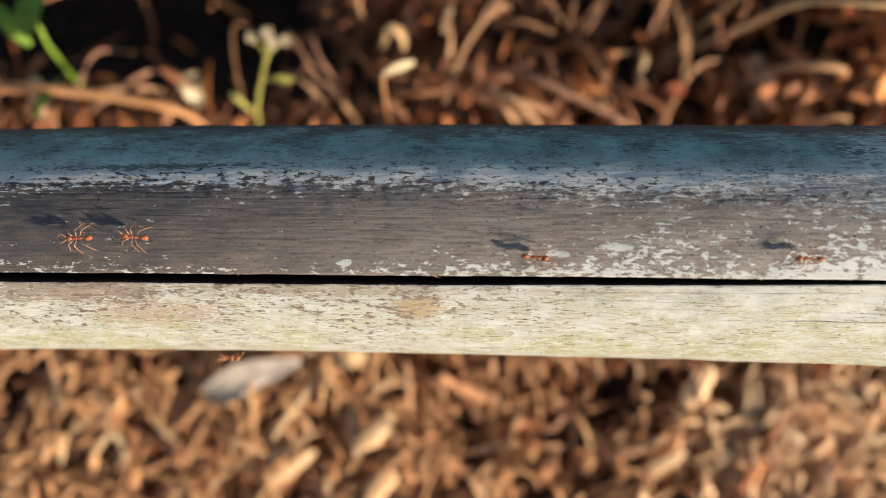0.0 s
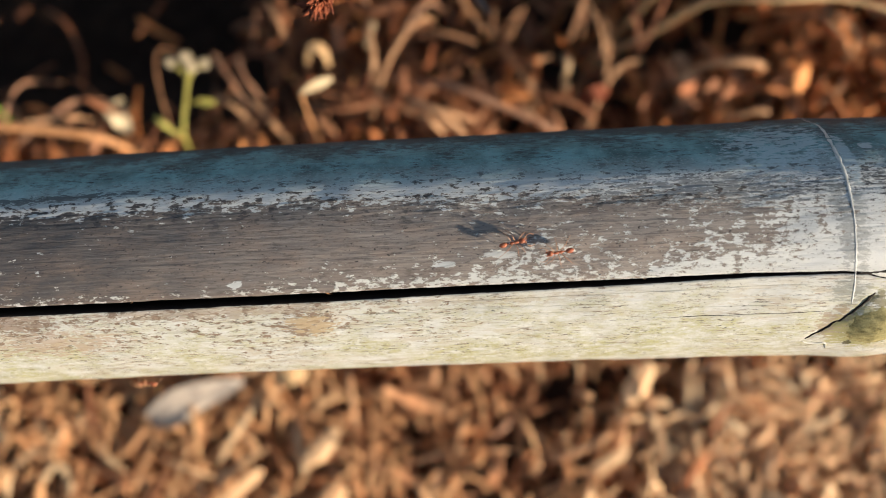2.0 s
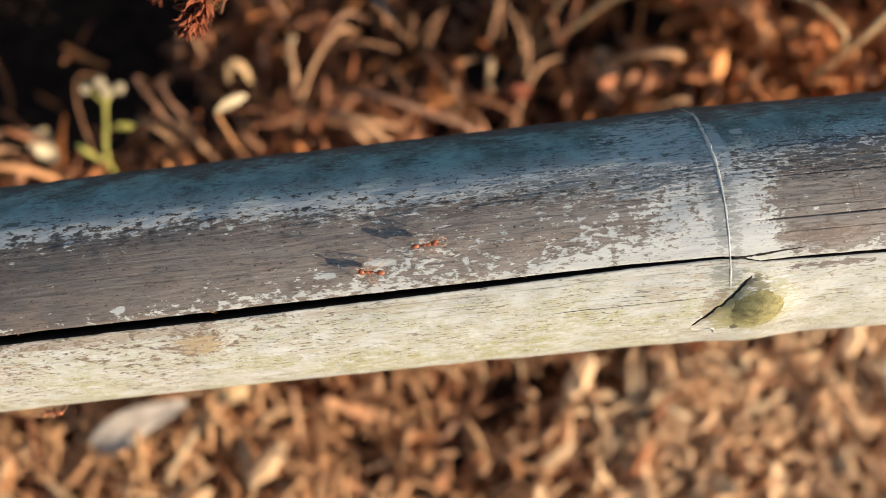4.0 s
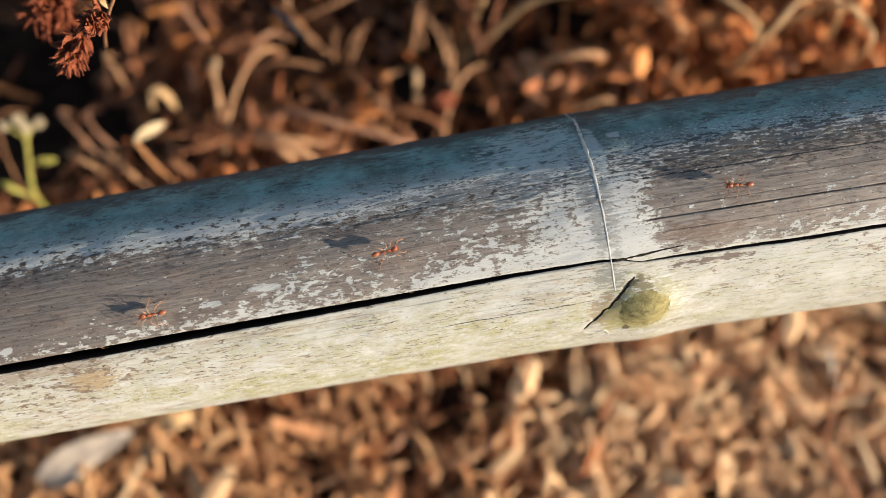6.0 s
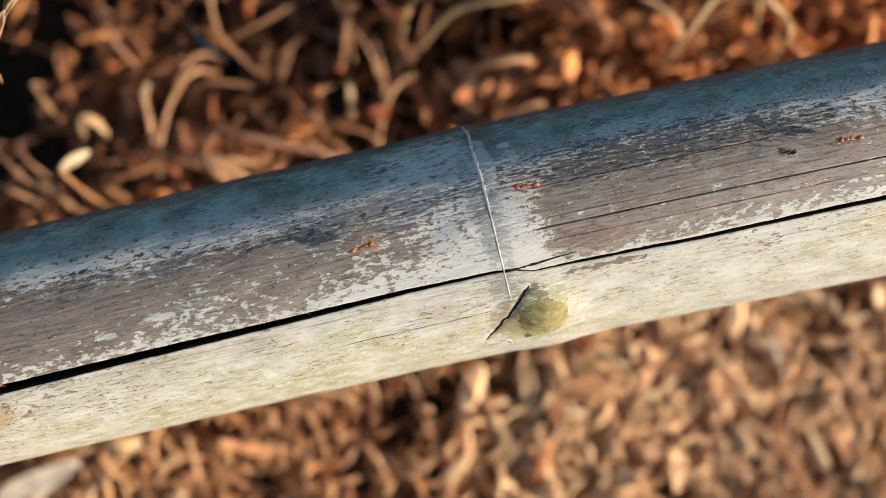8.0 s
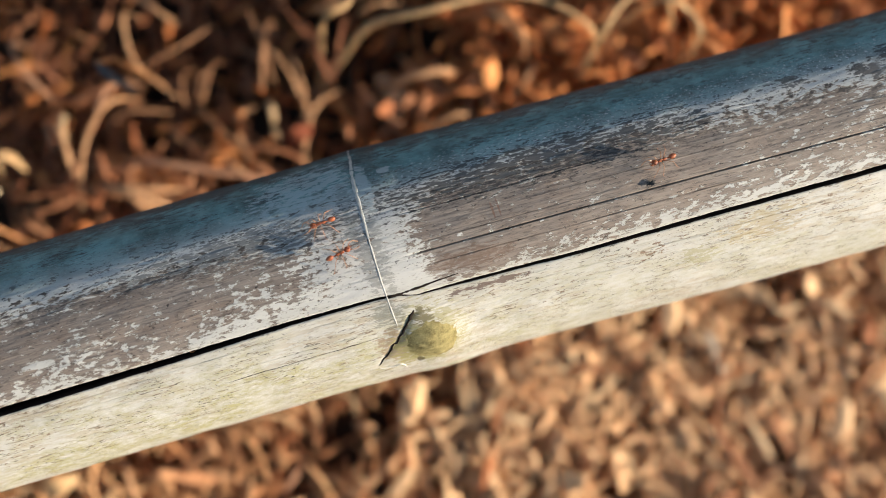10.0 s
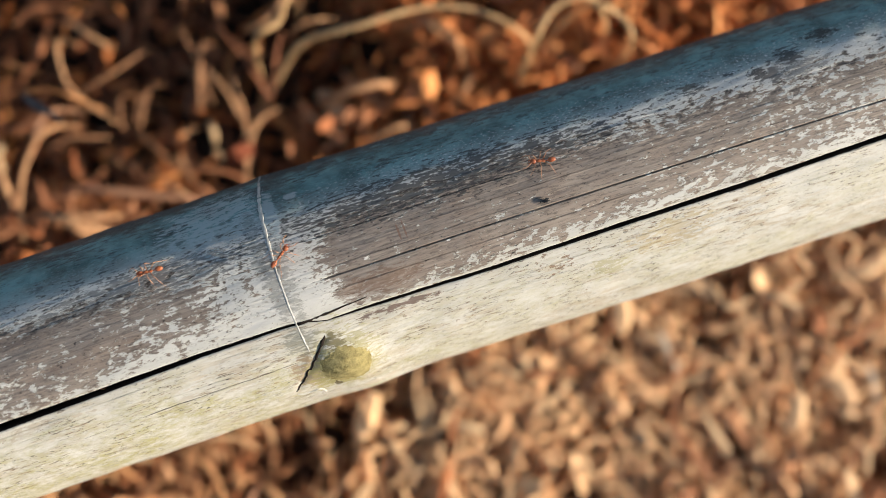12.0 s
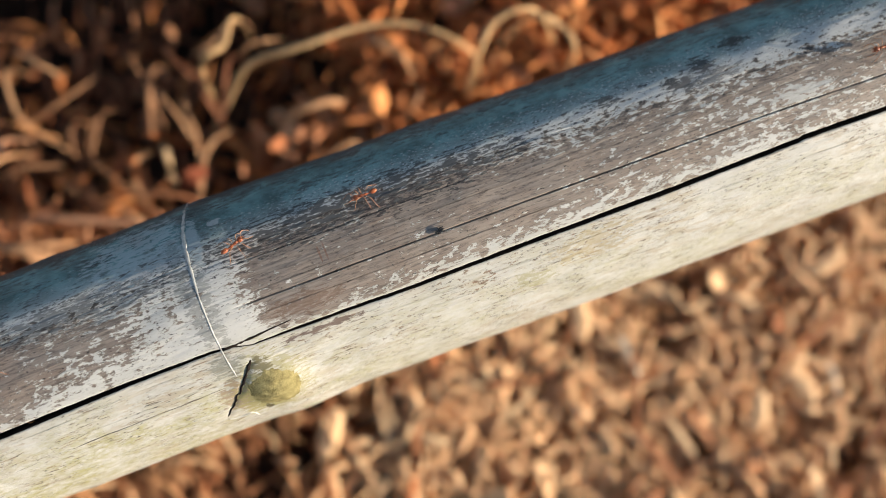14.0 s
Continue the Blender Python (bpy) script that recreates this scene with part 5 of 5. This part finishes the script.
    stem("dry_stalk", [(-0.030, 0.066, -0.02), (-0.0300, 0.075, 0.04), (-0.0300, 0.0849, 0.074)], 0.0011, STICK, "thin brown dry stalk", "dry stalk", 12, 0.7)
    leaf("pale_seed_pod", [(-0.1480, 0.1015, 0.006), (-0.1443, 0.0935, 0.017), (-0.1395, 0.0815, 0.010)], 0.0058, PETAL, "whitish papery dry pod on dark soil", "seed pod", 0.8, 0.0006, up=(0.5, -0.6, 0.6))
    leaf("dead_leaf", [(-0.140, -0.085, 0.006), (-0.126, -0.079, 0.014), (-0.1113, -0.0709, 0.014), (-0.0822, -0.0644, 0.010)], 0.0105, GREY_LEAF, "large flat grey dead leaf on litter", "dead leaf", 0.3, up=(-0.1, -0.35, 0.9))
    leaf("dead_leaf", [(-0.0636, -0.0642, 0.016), (-0.054, -0.0615, 0.022), (-0.0437, -0.0602, 0.018)], 0.0055, TAN, "small pale yellowish dead leaf on litter", "dead leaf", 0.2)
    leaf("dead_leaf", [(0.120, 0.086, 0.015), (0.1276, 0.0881, 0.022), (0.137, 0.091, 0.016)], 0.0050, RUST, "small rust-red dead leaf in dead grass", "dead leaf", 0.3)
    leaf("dead_leaf", [(0.0503, 0.1340, 0.088), (0.0560, 0.1250, 0.093), (0.0640, 0.1150, 0.088)], 0.0020, DARK_LEAF, "narrow dark grey curled dead leaf", "dead leaf", 0.4, up=(-0.3, 0.6, 0.7))
    stem("dry_stalk", [(0.060, 0.150, -0.085), (0.056, 0.143, 0.05), (0.0503, 0.1345, 0.088)], 0.0012, STICK, "thin brown dry stalk", "dry stalk", 12, 0.7)
    leaf("curled_leaf", [(-0.034, 0.112, 0.022), (-0.0292, 0.1197, 0.032), (-0.023, 0.118, 0.030), (-0.0215, 0.111, 0.020)], 0.0026, TAN, "pale curled dry leaf in dead grass", "dead leaf", 0.3)


# ---------------------------------------------------------------- the ants
def build_ant():
    """A long-legged amber ant: heads along +x, feet on z = 0."""
    ant = thing("ant", "slender amber-orange ant with long pale legs walking on bamboo", "ant", "ants on the pole")
    mm = 0.001
    part("head", *joined(ball(0.95 * mm, 0.80 * mm, 0.62 * mm, (3.15 * mm, 0, 2.6 * mm), 10, 14, -0.25), *[ball(0.2 * mm, 0.16 * mm, 0.22 * mm, (3.25 * mm, s * 0.70 * mm, 2.85 * mm), 6, 8) for s in (-1, 1)]), AMBER, ant)
    jaws = [sweep(curve_points([(3.9 * mm, s * 0.45 * mm, 2.5 * mm), (4.35 * mm, s * 0.5 * mm, 2.35 * mm), (4.6 * mm, s * 0.1 * mm, 2.3 * mm)], 6), [0.2 * mm, 0.2 * mm, 0.18 * mm, 0.15 * mm, 0.1 * mm, 0.04 * mm], [0.14 * mm] * 6, (0, 0, 1), 6) for s in (-1, 1)]
    part("jaws", *joined(*jaws), AMBER, ant)
    part("thorax", *joined(ball(0.95 * mm, 0.48 * mm, 0.52 * mm, (1.45 * mm, 0, 2.6 * mm), 10, 12), ball(0.85 * mm, 0.42 * mm, 0.46 * mm, (0.15 * mm, 0, 2.55 * mm), 10, 12)), AMBER, ant)
    part("waist", *joined(ball(0.62 * mm, 0.2 * mm, 0.24 * mm, (-0.95 * mm, 0, 2.5 * mm), 8, 10)), AMBER, ant)
    part("gaster", *ball(1.20 * mm, 0.70 * mm, 0.70 * mm, (-2.45 * mm, 0, 2.75 * mm), 14, 16, -0.15), AMBER, ant)
    for s in (-1, 1):
        feel = curve_points([(0, 0, 0), (0.9 * mm, s * 0.95 * mm, 0.75 * mm), (1.9 * mm, s * 1.25 * mm, 0.25 * mm), (3.1 * mm, s * 0.9 * mm, -0.9 * mm)], 10)
        part("antenna", *sweep(feel, [0.10 * mm] * 10, [0.10 * mm] * 10, (0, 0, 1), 5), AMBER_LEG, ant, at=pose(3.75 * mm, s * 0.4 * mm, 2.85 * mm))
    for hx, kx, fx, ky, fy in ((1.9, 3.0, 4.4, 1.9, 3.0), (1.1, 1.0, 0.6, 2.3, 4.2), (0.2, -1.3, -3.3, 2.2, 3.9)):
        for s in (-1, 1):
            hip = Vector((hx * mm, s * 0.38 * mm, 2.45 * mm))
            knee = Vector((kx * mm, s * ky * mm, 3.7 * mm))
            foot = Vector((fx * mm, s * fy * mm, 0.05 * mm - 0.33 * mm * (fy / 5) ** 2))
            heel = knee.lerp(foot, 0.78) + Vector((0, s * 0.1 * mm, 0))
            pts = [Vector((0, 0, 0)), (knee - hip) * 0.5 + Vector((0, 0, 0.12 * mm)), knee - hip, knee.lerp(heel, 0.5) - hip, heel - hip, foot - hip, foot - hip + Vector((0.35 * mm * (1 if hx > 1.5 else -1), s * 0.3 * mm, 0))]
            size = [0.11 * mm, 0.12 * mm, 0.085 * mm, 0.085 * mm, 0.07 * mm, 0.05 * mm, 0.045 * mm]
            part("leg", *sweep(pts, size, size, (0.3, 0.1, 1), 6), AMBER_LEG, ant, "thin pale amber leg", pose(*hip))
    return ant


def build_beetle():
    bug = thing("small_black_insect", "tiny black insect with pale-edged wings on bamboo", "insect")
    mm = 0.00076
    part("body", *joined(ball(1.5 * mm, 0.55 * mm, 0.5 * mm, (-0.4 * mm, 0, 0.75 * mm), 10, 10), ball(0.45 * mm, 0.42 * mm, 0.4 * mm, (1.35 * mm, 0, 0.75 * mm), 8, 10)), BLACK, bug)
    for s in (-1, 1):
        pts = [(0.5 * mm, s * 0.2 * mm, 1.2 * mm), (-0.8 * mm, s * 0.5 * mm, 1.25 * mm), (-2.2 * mm, s * 0.45 * mm, 1.05 * mm)]
        part("wing", *sweep(pts, [0.15 * mm, 0.4 * mm, 0.15 * mm], [0.04 * mm] * 3, (0, 0, 1), 6), BLACK, bug)
        for k in (-1, 0, 1):
            pts = [(k * 0.6 * mm, s * 0.4 * mm, 0.7 * mm), (k * 1.1 * mm, s * 1.0 * mm, 0.9 * mm), (k * 1.5 * mm, s * 1.5 * mm, 0.0)]
            part("leg", *sweep(pts, [0.08 * mm] * 3, [0.08 * mm] * 3, (0.2, 0, 1), 5), BLACK, bug)
    return bug


def on_pole(x, turn, heading, lift=0.0):
    """The pose of a small thing on the culm at x and so many degrees round it, headed that way from +x."""
    p = off_axis(x, turn, radius(x) + relief(x, turn) + lift)
    out = (p - off_axis(x, turn, 0)).normalized()
    ahead = (off_axis(x + 0.001, turn, radius(x)) - off_axis(x, turn, radius(x))).normalized()
    side = out.cross(ahead)
    h = radians(heading)
    fx = ahead * math.cos(h) + side * math.sin(h)
    fy = out.cross(fx)
    return Matrix(((fx.x, fy.x, out.x, p.x), (fx.y, fy.y, out.y, p.y), (fx.z, fy.z, out.z, p.z), (0, 0, 0, 1)))


build_ground()
pole = build_pole()
build_post(-0.82)
build_post(-0.37)
build_litter()
build_leaves()
build_strands()
build_plants()
first_ant = build_ant()
first_ant.matrix_basis = on_pole(0.0258, -7.5, 0)
ants = [first_ant] + [copy_thing(first_ant, on_pole(0, 0, 0)) for _ in range(6)]
tagged(ants[4], "amber-orange ant clinging to the shaded underside of bamboo")
bug = build_beetle()
# seconds, metres along, degrees round, heading
ANT_WAYS = (
    [(0, 0.0258, -7.5, -6), (0.5, 0.0311, -5.2, 0), (1, 0.0385, -3.4, 4), (1.5, 0.0459, -1.1, 8), (2, 0.0525, 1.3, 11), (2.5, 0.0543, 1.9, 8), (3, 0.0559, 2.7, 2), (5.5, 0.079, 1.4, 8), (6, 0.0858, 3.1, 7),
     (6.5, 0.0935, 4.7, 6), (7, 0.0982, 5.4, 9), (7.5, 0.1039, 6.3, 13), (8, 0.1115, 6.4, 9), (10.5, 0.1469, 6.9, 13), (11, 0.1511, 8.6, 15), (11.5, 0.1522, 10.1, 25), (12, 0.1532, 12.6, 38), (12.5, 0.1534, 14.2, 47),
     (13, 0.1546, 16.8, 40), (13.5, 0.1589, 20.0, 35), (14, 0.1651, 24.0, 22)],
    [(0, 0.1026, -6.2, 180), (0.5, 0.0932, -3.8, 178), (1, 0.087, -2.0, 178), (1.5, 0.0788, -1.6, 184), (2, 0.0666, -2.9, 188), (2.5, 0.0592, -5.1, 176), (3, 0.0578, -7.2, 156), (4, 0.047, -6.6, 172), (5.5, 0.029, -5.4, 179),
     (6, 0.017, -6.0, 182), (6.5, 0.0079, -6.5, 184), (7, -0.0004, -6.7, 181), (7.5, -0.0055, -5.8, 178), (8.5, -0.03, -4, 180), (11, -0.09, -2, 180), (14, -0.16, 0, 180)],
    [(0, -0.1052, -0.7, 182), (0.5, -0.1155, -0.2, 180), (1, -0.126, 0.5, 180), (3, -0.17, 2, 180), (6, -0.24, 5, 180), (14, -0.42, 8, 180)],
    [(0, -0.0888, -0.3, 176), (0.5, -0.0969, 0.8, 180), (1, -0.1059, 0.6, 182), (3, -0.145, 2, 180), (6, -0.21, 4, 180), (14, -0.38, 6, 180)],
    [(0, -0.0712, -84, 200), (1, -0.0698, -84, 195), (2, -0.0685, -84, 200), (3, -0.0685, -84, 190), (6, -0.066, -86, 190), (14, -0.05, -100, 180)],
    [(0, 0.275, -2, 180), (3, 0.2335, 0, 178), (5.5, 0.1983, 3.7, 175), (6, 0.1913, 6.9, 174), (6.5, 0.1844, 10.5, 173), (7, 0.1783, 13.4, 173), (7.5, 0.1713, 15.6, 174), (8, 0.1634, 17.0, 175), (10.5, 0.1341, 21.9, 185), (11, 0.128, 22.2, 177),
     (11.5, 0.1227, 24.3, 175), (12, 0.1166, 25.0, 176), (12.5, 0.1111, 23.9, 184), (13, 0.1022, 20.1, 193), (13.5, 0.0956, 16.4, 195), (14, 0.089, 12.5, 192)],
    [(0, 0.395, 0, 180), (5, 0.305, 5, 178), (7.5, 0.267, 8, 177), (8, 0.2594, 8.5, 176), (10.5, 0.2389, 10.0, 186), (11, 0.2373, 11.9, 170), (11.5, 0.2363, 15.0, 167), (12, 0.2361, 17.2, 168), (12.5, 0.2325, 20.4, 169), (13, 0.2241, 22.9, 175),
     (13.5, 0.2158, 25.6, 172), (14, 0.2079, 25.4, 181)],
)
LAST_WAY = [(0, 0.3985, 6, 180), (6, 0.3980, 7, 180), (12, 0.3975, 8.6, 180), (13, 0.3945, 9, 180), (13.5, 0.385, 9.3, 180), (14, 0.3741, 9.5, 180)]
BUG_WAY = [(0, 0.262, 12, 190), (5, 0.2505, 10.5, 185), (7, 0.2462, 9.8, 184), (7.5, 0.244, 9.6, 184), (8, 0.2423, 8.2, 188), (10.5, 0.2345, 0.5, 182), (11, 0.234, 0.6, 180), (11.5, 0.2334, 0.8, 180), (12, 0.2321, 1.2, 180), (12.5, 0.2299, 2.4, 178),
           (13, 0.2269, 2.5, 184), (13.5, 0.2252, 0.9, 190), (14, 0.224, -0.4, 195)]
ants.append(copy_thing(first_ant, on_pole(0.3985, 6, 180)))


def motions():
    for k, (ant, way) in enumerate(zip(ants, (*ANT_WAYS, LAST_WAY))):
        walk(ant, [(t, on_pole(x, turn, head)) for t, x, turn, head in way])
        legs = [c for c in ant.children if c.name.startswith("leg")]
        speed = 2.4 if k != 4 else 0.3
        for i, leg in enumerate(legs):
            x, y, z = leg.location
            side = 1 if y > 0 else -1
            beat = math.pi * ((i // 2 + i) % 2) + k * 1.3
            rows = []
            for j in range(15 * 9 - 7):
                t = j * 14 / (15 * 9 - 8)
                a = 2 * math.pi * speed * t + beat
                rows.append((t, pose(x, y, z, side * max(0, 7 * math.cos(a)), 0, side * -13 * math.sin(a))))
            walk(leg, rows)
        for i, feeler in enumerate([c for c in ant.children if c.name.startswith("antenna")]):
            x, y, z = feeler.location
            walk(feeler, [(j * 0.5, pose(x, y, z, 9 * math.sin(j * 2.1 + i + k), 8 * math.sin(j * 1.7 + 2 * i), 14 * math.sin(j * 2.6 + i * 2 + k))) for j in range(29)])
    walk(bug, [(t, on_pole(x, turn, head)) for t, x, turn, head in BUG_WAY])


motions()
